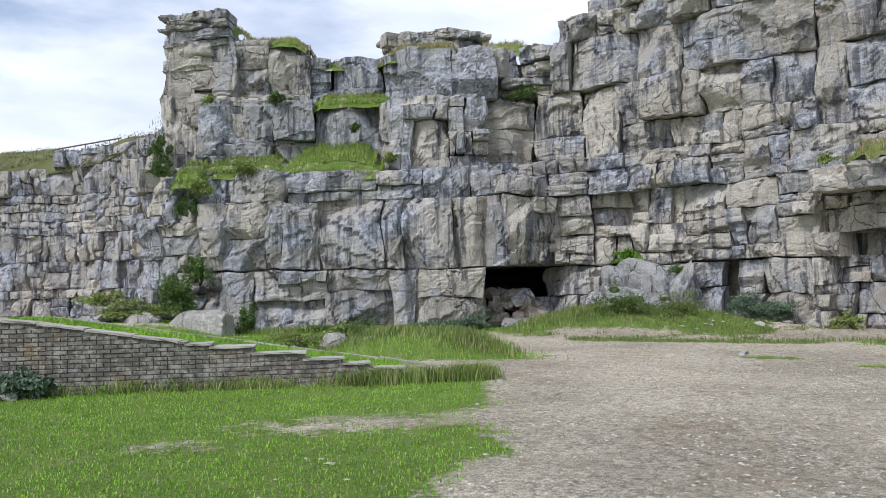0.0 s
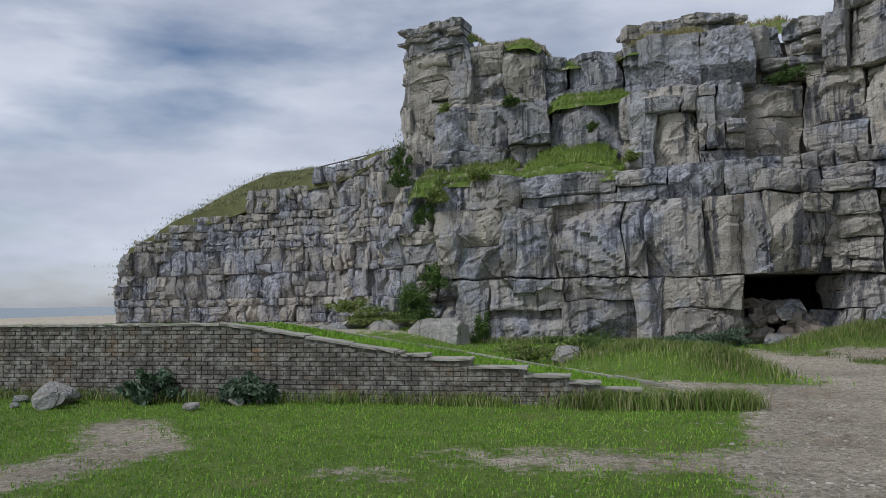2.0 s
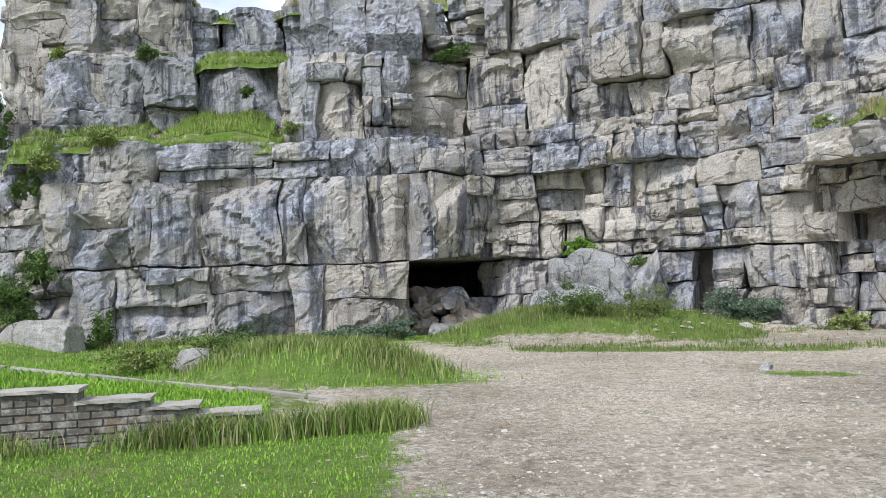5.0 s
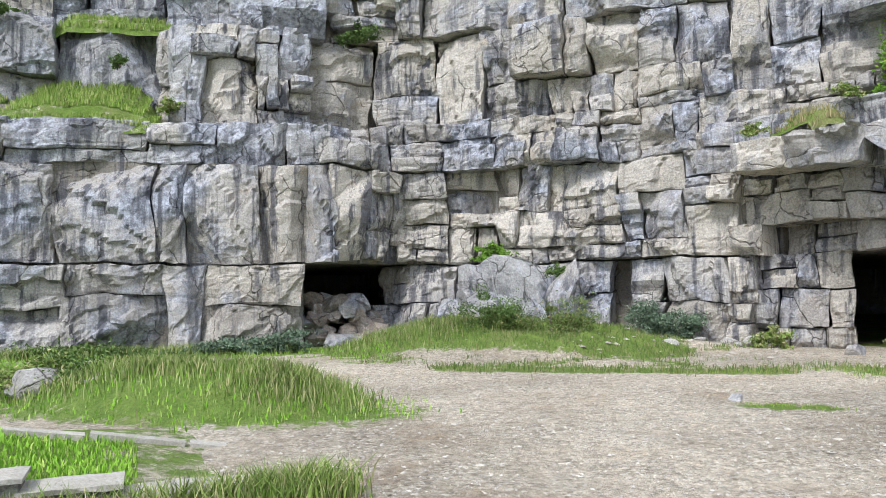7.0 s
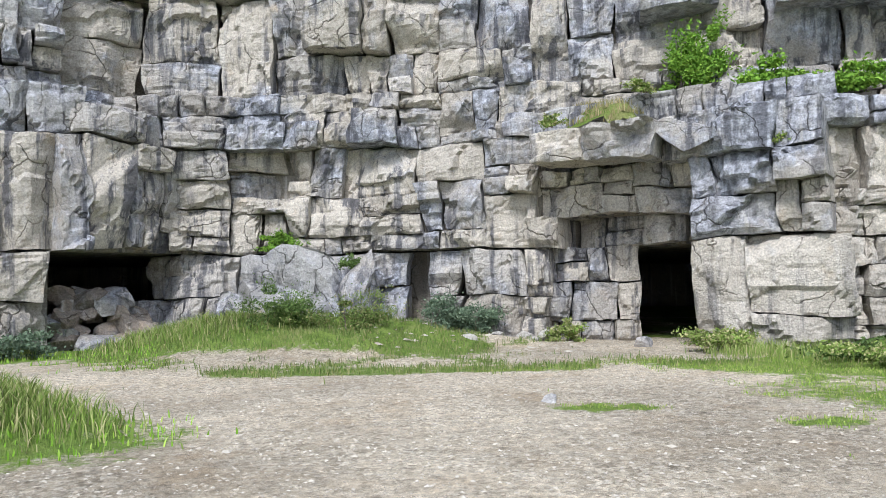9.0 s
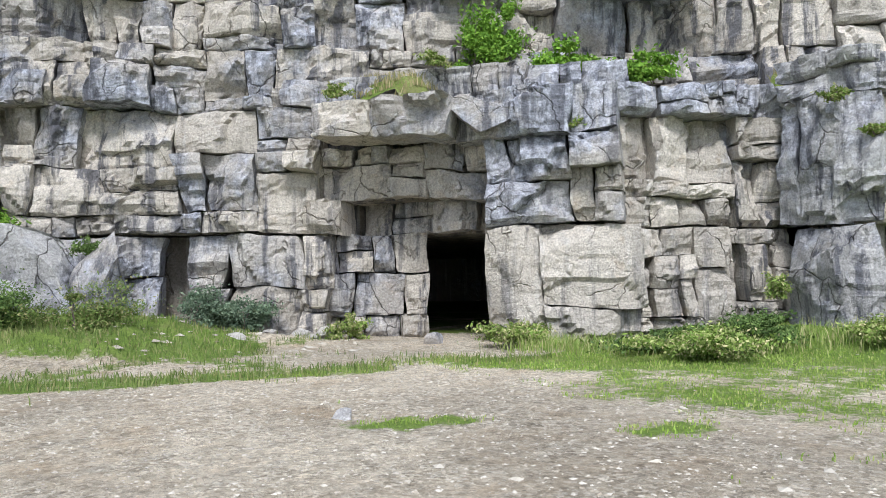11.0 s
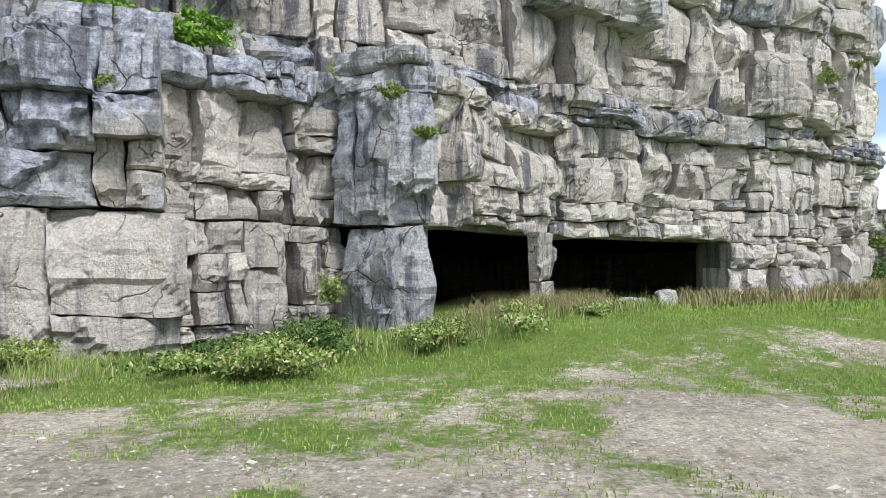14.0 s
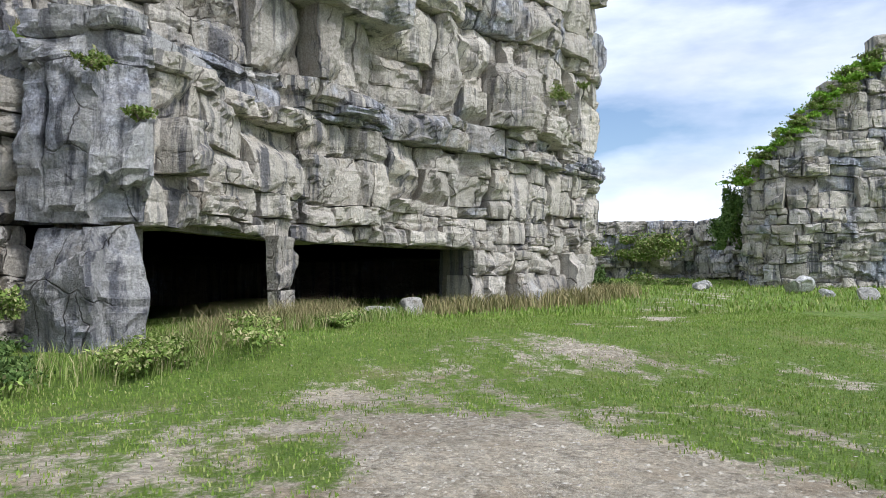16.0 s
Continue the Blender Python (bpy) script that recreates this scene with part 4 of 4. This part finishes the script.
beds(fcl, FC, 0.4, 5.8, 0.8, 1.3, [ROCK_MIX, ROCK], 430, jit=0.3, chips=4, wander=0.2)
core(FC, 0, 5.6, 0.7, 40)

# ---- loose rock ----
PALE_BOULDER = "large pale limestone boulder lying in grass below the cliff"
boulder("boulder", -8.3, 24.5, 0.35, 1.35, 0.9, 0.72, 3, label=PALE_BOULDER, turn=-15, sharp=7)
for i, (x, y, z, r) in enumerate([(-9.9, 25.0, 0.25, 0.4), (-10.9, 24.8, 0.3, 0.85), (-12.6, 26.3, 0.8, 1.0), (-11.7, 25.8, 0.9, 0.6), (-10.2, 25.9, 1.0, 0.55), (-13.2, 25.0, 0.3, 0.7), (-12.2, 24.4, 0.2, 0.45), (-9.3, 25.6, 0.6, 0.45)]):
    boulder("boulder", x, y, z, r * 1.2, r * 0.8, r * 0.75, 40 + i, ROCK_MIX if i % 2 else None, "rough grey limestone boulder among weeds", turn=i * 37, sharp=6)
rng = random.Random(77)
for i in range(34):
    f = i / 34
    r = rng.uniform(0.28, 0.62)
    boulder("fallen_rock", 2.15 + rng.uniform(0, 2.0) * (1.25 - 0.7 * f), 26.7 + rng.uniform(0, 0.9) + 0.9 * f, 0.15 + rng.uniform(0.5, 1.4) * f, r * 1.3, r * 0.95, r * 0.75, 500 + i, ROCK_RUBBLE if i % 4 else ROCK_MIX, "angular fallen rock heaped in the cave mouth", "rock", rng.uniform(0, 180), 12)
# lichened hump of rock at the foot of the diagonal wall
for i, (x, y, z, a, b, c) in enumerate([(7.0, 26.5, 1.5, 1.6, 1.2, 1.3), (8.0, 25.9, 1.6, 1.5, 1.1, 1.2), (7.5, 25.7, 0.9, 2.4, 1.3, 0.9), (9.1, 25.1, 1.1, 1.2, 1.0, 1.7), (6.3, 26.8, 0.8, 1.3, 1.0, 0.9)]):
    boulder("rock_hump", x, y, z, a, b, c, 530 + i, ROCK_GREY if i != 3 else ROCK_MIX, "grey lichened rock hump against the cliff foot", "rock", -36 + i * 11, 13)
for i, (x, y, z, r) in enumerate([(9.4, 22.7, 0.25, 0.2), (13.0, 22.35, 0.12, 0.27), (10.6, 22.1, 0.16, 0.22), (11.7, 22.6, 0.18, 0.16), (7.6, 14.75, 0.0, 0.13), (10.0, 22.4, 0.2, 0.13), (12.3, 22.0, 0.1, 0.13), (12.5, 22.6, 0.15, 0.2),
                                 (-8.7, 8.6, 0.17, 0.32), (-8.3, 8.2, 0.12, 0.24), (-6.0, 8.75, 0.06, 0.13), (-5.6, 9.35, 0.06, 0.12), (-9.4, 8.5, 0.06, 0.12), (-8.9, 8.0, 0.05, 0.08)]):
    boulder("stone", x, y, z, r * 1.3, r, r * 0.7, 560 + i, None, "small pale loose limestone lying on the ground", "stone", i * 50, 6)
for i, (x, y, r) in enumerate([(24.2, 9.3, 0.22), (24.7, 9.0, 0.26), (25.2, 8.7, 0.28), (25.7, 8.3, 0.22), (26.3, 7.6, 0.42), (23.2, 9.6, 0.2), (34.5, -9.5, 0.7), (32, -9, 0.3), (37, -6.5, 0.35), (30.5, -9.5, 0.4), (39.5, -8, 0.4)]):
    boulder("stone", x, y, ground_z(x, y) + r * 0.4, r * 1.2, r, r * 0.75, 590 + i, None, "pale block of limestone on grass by the cave", "stone", i * 40, 7)
boulder("stone_slab", -0.7, 17.0, 0.25, 0.8, 0.6, 0.28, 610, BOULDER, "flat grey rock slab bedded in the grass bank", "rock", -10, 6)
boulder("stone_slab", -2.1, 17.5, 0.2, 0.6, 0.4, 0.3, 611, BOULDER, "flat grey rock slab bedded in the grass bank", "rock", 10, 6)
boulder("stone", 13.7, 19.8, 0.1, 0.3, 0.25, 0.16, 612, ROCK_MIX, "loose rock on the floor of the cave mouth", "stone", 0, 6)

# big overhanging blocks over the cave
boulder("overhang_block", 14.25, 18.75, 4.62, 0.85, 0.62, 0.55, 620, ROCK_MIX, "massive squared block jutting from the cliff over the cave", "rock", -62, 9)

# ---- railing on the headland ----
rail = tagged(new("railing"), "thin brown metal handrail on the headland top", "railing")
def bar(a, b, r, parent, name):
    a, b = Vector(a), Vector(b)
    bm = bmesh.new()
    bmesh.ops.create_cone(bm, segments=10, radius1=r, radius2=r, depth=(b - a).length)
    ob = link_bm(name, bm, RUST, parent)
    ob.matrix_basis = Matrix.Translation((a + b) / 2) @ (b - a).to_track_quat("Z", "Y").to_matrix().to_4x4()


bar((-26.6, 45.2, 11.2), (-21.8, 45.2, 11.85), 0.05, rail, "handrail")
for f in (0.02, 0.5, 0.97):
    x, z = -26.6 + 4.8 * f, 11.2 + 0.65 * f
    bar((x, 45.2, z - 2.6), (x, 45.2, z), 0.045, rail, "post")

# ---- shrubs and weeds ----
WEED = "low leafy weeds growing at the cliff foot"
for i, (x, y, z, rx, ry, rz, n, sz, mt, lb) in enumerate([
        (10.6, 23.5, 0.35, 1.0, 0.5, 0.75, 3500, 0.05, LEAF_BLUE, "dense blue-green shrub against the cliff foot"),
        (11.5, 23.1, 0.2, 0.7, 0.5, 0.7, 2500, 0.05, LEAF_BLUE, "dense blue-green shrub against the cliff foot"),
        (6.5, 23.2, 0.4, 0.9, 0.6, 0.95, 4200, 0.04, LEAF_DARK, "dark green bush on the grass mound"),
        (8.0, 22.6, 0.35, 1.1, 0.6, 0.8, 4200, 0.04, GRASS_MOUND, "dark green bush on the grass mound"),
        (0.3, 25.2, 0.0, 1.3, 0.4, 0.4, 2500, 0.06, LEAF_BLUE, WEED), (1.3, 25.3, 0.0, 0.8, 0.4, 0.5, 2000, 0.06, LEAF_BLUE, WEED), (-3.0, 25.3, 0.0, 1.6, 0.3, 0.3, 2500, 0.05, LEAF_DARK, WEED),
        (-6.9, 25.2, 0.1, 0.35, 0.3, 0.9, 1600, 0.06, LEAF_DARK, WEED),
        (-9.7, 25.6, 0.9, 0.9, 0.6, 1.3, 5000, 0.06, LEAF_DARK, "tall ivy and weeds climbing beside the buttress"),
        (-9.0, 25.7, 2.0, 0.45, 0.35, 1.1, 2200, 0.06, LEAF_DARK, "tall ivy and weeds climbing beside the buttress"),
        (-11.4, 25.0, 0.7, 1.5, 0.7, 0.6, 5000, 0.06, GRASS_LONG, "green weeds over fallen rocks"),
        (-12.6, 25.4, 1.2, 0.8, 0.5, 0.5, 2500, 0.06, GRASS_LONG, "green weeds over fallen rocks"),
        (-2.4, 17.9, 0.1, 1.2, 0.6, 0.5, 3800, 0.05, GRASS_LONG, "leafy bramble on the grass bank"),
        (-0.6, 17.3, 0.1, 1.3, 0.5, 0.6, 3500, 0.045, LEAF_DARK, "dark bramble on the grass bank"),
        (15.9, 15.5, 0.05, 1.4, 0.5, 0.4, 3800, 0.06, LEAF_DARK, "bramble thicket at the foot of the pillar"),
        (14.6, 14.4, 0.0, 1.3, 0.8, 0.5, 5000, 0.05, GRASS_LONG, "bramble mound growing in rough grass"),
        (15.9, 14.3, 0.1, 1.1, 0.6, 0.5, 3500, 0.05, LEAF_DARK, "bramble mound growing in rough grass"),
        (17.0, 14.3, 0.1, 1.4, 0.5, 0.4, 3800, 0.06, LEAF_DARK, "bramble thicket at the foot of the pillar"),
        (17.9, 14.5, 0.9, 0.22, 0.2, 0.5, 600, 0.05, GRASS_LONG, "small bush rooted beside the grey pier"),
        (17.3, 12.4, 0.25, 1.2, 0.5, 0.35, 2500, 0.05, GRASS_LONG, WEED), (20.0, 11.2, 0.4, 2.0, 0.6, 0.4, 3000, 0.06, GRASS_LONG, WEED), (22.0, 9.9, 0.4, 1.6, 0.5, 0.35, 3000, 0.06, GRASS_LONG, WEED),
        (14.4, 18.0, 0.05, 0.9, 0.5, 0.45, 2600, 0.05, GRASS_LONG, WEED), (13.2, 21.9, 0.0, 0.5, 0.35, 0.45, 1500, 0.05, GRASS_LONG, WEED),
        (-7.3, 9.35, 0.02, 0.38, 0.3, 0.45, 420, 0.13, LEAF_BLUE, "grey-green sea cabbage at the wall foot"), (-5.75, 9.5, 0.02, 0.35, 0.25, 0.35, 360, 0.12, LEAF_BLUE, "grey-green sea cabbage at the wall foot"), (-5.3, 9.6, 0.02, 0.3, 0.25, 0.35, 320, 0.12, LEAF_BLUE, "grey-green sea cabbage at the wall foot"),
        (36.2, -1.5, 0.6, 0.9, 0.9, 1.0, 3000, 0.09, LEAF_DARK, "dark bush at the end of the cliff"),
        (46, -8.5, 0.6, 1.9, 1.6, 0.9, 3500, 0.12, GRASS_LONG, "green bush at the foot of the far ledge")]):
    bush("weed_clump" if rz < 0.6 else "bush", x, y, z, rx, ry, rz, n, sz, mt, 700 + i, lb)


def ivy(name, x, y, z, rx, ry, rz, n, sz, mt, seed, label, turn=-40):
    ob = bush(name, x, y, z, rx, ry, rz, n, sz, mt, seed, label, "ivy")
    ob.rotation_euler = (0, 0, radians(turn))
    return ob


ivy("ivy", 15.6, 20.0, 5.6, 0.75, 0.3, 2.0, 5200, 0.075, LEAF_BRIGHT, 801, "bright green ivy climbing above the rock terrace")
ivy("ivy", 16.0, 18.2, 5.6, 0.7, 0.35, 0.65, 2600, 0.075, LEAF_BRIGHT, 802, "bright green leafy shrub on the rock terrace")
ivy("ivy", 17.0, 16.9, 5.4, 0.9, 0.35, 0.55, 2600, 0.075, LEAF_BRIGHT, 803, "bright green leafy shrub on the rock terrace")
ivy("shrub", 7.4, 26.6, 2.4, 0.5, 0.3, 0.45, 1500, 0.06, LEAF_BRIGHT, 804, "bright green shrub on a rock step")
ivy("shrub", 8.9, 25.2, 1.9, 0.25, 0.2, 0.35, 600, 0.05, LEAF_DARK, 805, "small dark shrub rooted in the rock")
ivy("shrub", 3.6, 28.0, 9.2, 0.7, 0.3, 0.5, 1800, 0.07, LEAF_DARK, 806, "dark tuft of plants high on the face")
for i, (x, y, z, r, h) in enumerate([(-9.6, 26.2, 4.6, 0.35, 0.8), (-8.9, 25.9, 5.4, 0.4, 0.6), (-10.6, 26.3, 6.2, 0.5, 0.6), (-7.2, 26.0, 6.2, 0.6, 0.5), (-11.3, 27.6, 7.0, 0.4, 1.1), (-9.0, 27.2, 9.3, 0.35, 0.3), (-6.3, 27.4, 9.3, 0.5, 0.35), (-1.7, 27.1, 6.6, 0.3, 0.5), (-3.2, 27.7, 8.0, 0.2, 0.45)]):
    ivy("shrub", x, y, z, r, 0.3, h, int(900 * r / 0.3 * h / 0.5), 0.06, GRASS_LONG if i % 2 else LEAF_DARK, 860 + i, "small green plant rooted in a cliff joint", 0)
for i, (x, y, z, r) in enumerate([(15.3, 17.2, 4.25, 0.2), (12.7, 21.6, 5.2, 0.3), (13.9, 19.8, 5.75, 0.3), (18.0, 13.4, 4.6, 0.22), (18.3, 12.8, 3.9, 0.22), (30.5, 2.0, 7.5, 0.5), (32.5, 0.4, 8.5, 0.3)]):
    ivy("shrub", x, y, z, r, 0.15, r, int(2200 * r), 0.05, GRASS_LONG, 880 + i, "tuft of grass rooted in a cliff joint", -50)
ivy("ivy", 42.0, -10.9, 3.0, 0.7, 0.7, 2.6, 4500, 0.13, LEAF_DARK, 807, "dark ivy hanging on the cliff edge")
for i, (x, y, z, rx, ry, rz) in enumerate([(59.2, -9, 3.2, 2.2, 1.0, 1.9), (58.2, -13, 2.8, 2.4, 1.0, 2.2), (57.4, -4, 4.6, 2.4, 0.8, 0.7)]):
    ivy("ivy", x, y, z, rx, ry, rz, 4200, 0.17, GRASS_LONG, 820 + i, "ivy spilling over the far rock ledge", 70)
for i, (x, y, r) in enumerate([(62, -2, 0.9), (63, -6, 1.2), (63, 3, 0.7), (62, -10, 0.8)]):
    bush("bush", x, y, 5.6, r, r, r * 1.1, 900, 0.16, LEAF_DARK, 840 + i, "small windblown bush on the skyline")

# ---- grass ----
def scatter(n, x0, x1, y0, y1, test, seed, zf=ground_z):
    g = np.random.RandomState(seed)
    out = []
    for x, y in zip(g.uniform(x0, x1, n), g.uniform(y0, y1, n)):
        if test(x, y, g):
            out.append((x, y, zf(x, y)))
    return out


def lawn(x, y, g):
    v = turf(x, y) + 0.5 * noise.noise(Vector((x * 1.6, y * 1.6, 2)))
    return v > 0.22 + 0.6 * g.uniform()


blades("grass", scatter(90000, -12, 2.4, -1, 10.9, lambda x, y, g: y < wall_y(x) - 0.05 and lawn(x, y, g), 1), 0.012, 0.042, GRASS, 0.013, 1, "short bright green lawn in front of the brick wall")
blades("grass", scatter(26000, -12, 4, 13, 26, lambda x, y, g: y > wall_y(x) + 3 and lawn(x, y, g), 2), 0.03, 0.11, GRASS, 0.018, 2, "green grass between the ramp and the cliff")
blades("grass", scatter(30000, 2.5, 13.5, 16.5, 26, lawn, 3), 0.03, 0.14, GRASS_MOUND, 0.016, 3, "tufted grass on the mound under the cliff")
blades("grass", scatter(170000, 7.5, 26, -2, 18, lawn, 4), 0.012, 0.05, GRASS_FIELD, 0.014, 4, "patchy short grass over the gravel")
blades("grass", scatter(30000, 24, 60, -24, 10, lawn, 5), 0.05, 0.2, GRASS_FIELD, 0.04, 5, "grass towards the far end of the quarry")


def band(n, pts, spread, seed, zf=ground_z):
    g = np.random.RandomState(seed)
    ln = Line(pts)
    out = []
    for s, o, k in zip(g.uniform(0, ln.length, n), g.normal(0, spread, n), g.uniform(0, 1, n)):
        p = ln.at(s)
        if noise.noise(Vector((p.x * 1.3, p.y * 1.3, seed))) + 0.4 > k:
            q = g.normal(0, spread)
            out.append((p.x + q, p.y + o, zf(p.x + q, p.y + o)))
    return out


blades("long_grass", band(9000, [(-12, wall_y(-12) - 0.18), (-4, wall_y(-4) - 0.18), (1.2, wall_y(1.2) - 0.2)], 0.10, 11), 0.08, 0.26, GRASS_LONG, 0.014, 11, "long grass along the foot of the brick wall")
blades("long_grass", band(9000, [(-0.6, wall_y(-0.6) - 0.25), (0.6, wall_y(0.6) - 0.22), (2.0, wall_y(2.0) - 0.1)], 0.13, 12), 0.12, 0.34, GRASS_LONG, 0.014, 12, "long dark grass where the wall ends")
blades("long_grass", band(15000, [(-1.9, 17.6), (0.1, 16.6), (2.1, 15.5)], 0.4, 13), 0.07, 0.28, GRASS_LONG, 0.014, 13, "long seeding grass on the low bank")
blades("long_grass", band(9000, [(3.5, 25.0), (4.8, 24.3), (6.0, 23.7)], 0.4, 14), 0.1, 0.34, GRASS_LONG, 0.016, 14, "long yellowing grass beside the cave")
blades("long_grass", band(12000, [(-9, 25.4), (-3, 25.4), (1.7, 25.4)], 0.2, 15), 0.12, 0.35, GRASS_LONG, 0.02, 15, "long grass at the cliff foot")
blades("long_grass", band(26000, [(14.2, 17.6), (15.3, 15.6), (16.8, 14.2), (17.4, 12.6), (19.6, 11.6), (22.5, 10.0), (25.5, 8.2)], 0.45, 16), 0.08, 0.34, GRASS_LONG, 0.014, 16, "rough long grass below the piers")
blades("long_grass", band(8000, [(18.3, 12.0), (21.5, 10.6), (24.0, 9.6)], 0.3, 17), 0.2, 0.6, GRASS_DRY, 0.012, 17, "tall seeding grass in front of the wide cave")
blades("long_grass", band(9000, [(26.5, 7.2), (30, 2.2), (34.5, -1.8), (37, -1.5)], 0.5, 18), 0.15, 0.6, GRASS_DRY, 0.03, 18, "long pale grass along the cliff foot")
blades("grass", [(p.x, p.y, p.z) for p in [on_wall(x, b, ramp_top(x, b)) for x, b in zip(np.random.RandomState(6).uniform(-12, 0.6, 26000), np.random.RandomState(7).uniform(0.33, 2.25, 26000))]], 0.02, 0.09, GRASS, 0.015, 19, "short grass on top of the ramp")


# ---- turf on ledges and cliff tops ----
def cap(x0, x1, y0, y1, z0, z1, mt, n, seed, lo=0.08, hi=0.3, label="tufts of grass on a rock ledge"):
    """A bank of turf on a ledge with grass on it; z0 at its front edge, z1 at the back."""
    nu, nv = 16, 8
    verts, faces = [], []
    for i in range(nu):
        for j in range(nv):
            u, v = i / (nu - 1), j / (nv - 1)
            x, y = x0 + (x1 - x0) * u, y0 + (y1 - y0) * v + 0.2 * noise.noise(Vector((u * 6, seed, 1)))
            edge = min(u, 1 - u, 0.5) * 2
            verts.append((x, y, z0 + (z1 - z0) * v ** 0.8 * smooth(0, 0.5, edge) + 0.12 * noise.noise(Vector((x, y, seed))) - (0.35 if j == 0 else 0) - 0.3 * (1 - smooth(0, 0.25, edge))))
    for i in range(nu - 1):
        for j in range(nv - 1):
            a = i * nv + j
            faces.append((a, a + nv, a + nv + 1, a + 1))
    ob = mesh_from("turf_bank", verts, faces, GROUND)
    at = ob.data.attributes.new("turf", "FLOAT", "POINT")
    at.data.foreach_set("value", [0.2] * len(verts))
    tagged(ob, "grassy soil bank on a cliff ledge", "turf", kind="structure")
    g = np.random.RandomState(seed)
    pts = []
    for _ in range(n):
        i, j = g.randint(0, nu - 1), g.randint(0, nv - 1)
        a, b = Vector(verts[i * nv + j]), Vector(verts[(i + 1) * nv + j + 1])
        pts.append((a.x + (b.x - a.x) * g.uniform(), a.y + (b.y - a.y) * g.uniform(), (a.z + b.z) / 2))
    blades("grass", pts, lo * 0.7, hi * 0.7, mt, 0.022, seed, label)


cap(-6.4, -1.7, 26.4, 28.3, 6.25, 7.6, GRASS_FIELD, 7000, 901)
cap(-9.6, -5.6, 26.6, 28.0, 6.4, 7.3, GRASS_LONG, 5000, 902)
cap(-5.2, -1.6, 28.15, 29.2, 9.45, 9.8, GRASS_FIELD, 3500, 903)
cap(-8.8, -5.3, 28.1, 31.5, 12.1, 12.9, GRASS_DRY, 5000, 904, 0.05, 0.2)
cap(-11.0, -8.2, 28.2, 31.5, 13.0, 13.6, GRASS_DRY, 2500, 905, 0.05, 0.2)
cap(-6.0, -2.0, 29.0, 32.5, 11.3, 11.7, GRASS_LONG, 2500, 906)
cap(-2.4, 1.6, 28.2, 35.0, 11.3, 13.6, GRASS_DRY, 9000, 907)
cap(1.5, 4.5, 29.0, 35.0, 11.6, 13.4, GRASS_DRY, 3500, 908)
cap(13.2, 15.6, 20.0, 22.0, 5.5, 5.8, GRASS_DRY, 2200, 909)
cap(19.5, 21.5, 13.6, 15.2, 5.6, 5.9, GRASS_DRY, 1500, 910)
for i in range(16):
    brow = RC.at(14.1 + i * 0.43)
    bush("turf_tuft", brow.x + 0.35, brow.y, 6.2 + i * 0.39, 0.7, 0.7, 0.55, 1300, 0.1, GRASS_LONG if i % 2 else GRASS, 950 + i, "grass and ivy tumbling over the cliff brow", "grass")
cap(-10.2, -8.8, 25.9, 27.4, 6.0, 7.0, GRASS_LONG, 1500, 913)
hv = random.Random(3)
blades("grass", [tuple(Vector(hv.choice(HEAD_V[22 * 19:])) + Vector((hv.gauss(0, 0.4), hv.gauss(0, 0.4), -0.05))) for _ in range(40000)], 0.04, 0.13, HEATH_GRASS, 0.035, 920, "rough brown and green grass on the headland")


# ---- chips of stone on the quarry floor ----
def chips_field(n, seed, x0=-6, x1=26, y0=-1, y1=25, r0=0.008, r1=0.03, bare=0.35):
    g = np.random.RandomState(seed)
    base = np.array([(1, 0, 0), (-0.8, 0.5, 0), (-0.6, -0.9, 0), (0.2, 0.1, 0.35), (0.3, 0.9, 0.1), (0.1, 0.0, -0.3)])
    tri = [(0, 4, 3), (4, 1, 3), (1, 2, 3), (2, 0, 3)]
    verts, faces = [], []
    while len(verts) < n * 6:
        x, y = g.uniform(x0, x1), g.uniform(y0, y1)
        t = turf(x, y)
        if t > bare and g.uniform() > 0.06:
            continue
        r = r0 + r1 * g.uniform() ** 4
        a = g.uniform(0, math.tau)
        rot = np.array([[math.cos(a), -math.sin(a), 0], [math.sin(a), math.cos(a), 0], [0, 0, 1]])
        v = (base * g.uniform(0.6, 1.3, (6, 3)) * r) @ rot.T + np.array([x, y, ground_z(x, y)])
        o = len(verts)
        verts += v.tolist()
        faces += [tuple(o + i for i in f) for f in tri]
    tagged(mesh_from("gravel", verts, faces, CHIP), "loose limestone chippings strewn over the quarry floor", "gravel", kind="stuff")


chips_field(42000, 5, 0.0, 18.0, 2.0, 22.0, 0.007, 0.026)
chips_field(1100, 7, -2.0, 26.0, -1.0, 25.0, 0.014, 0.05)
chips_field(160, 6, 7.5, 13.2, 19.6, 23.4, 0.03, 0.12, 2.0)
wall_bricks()
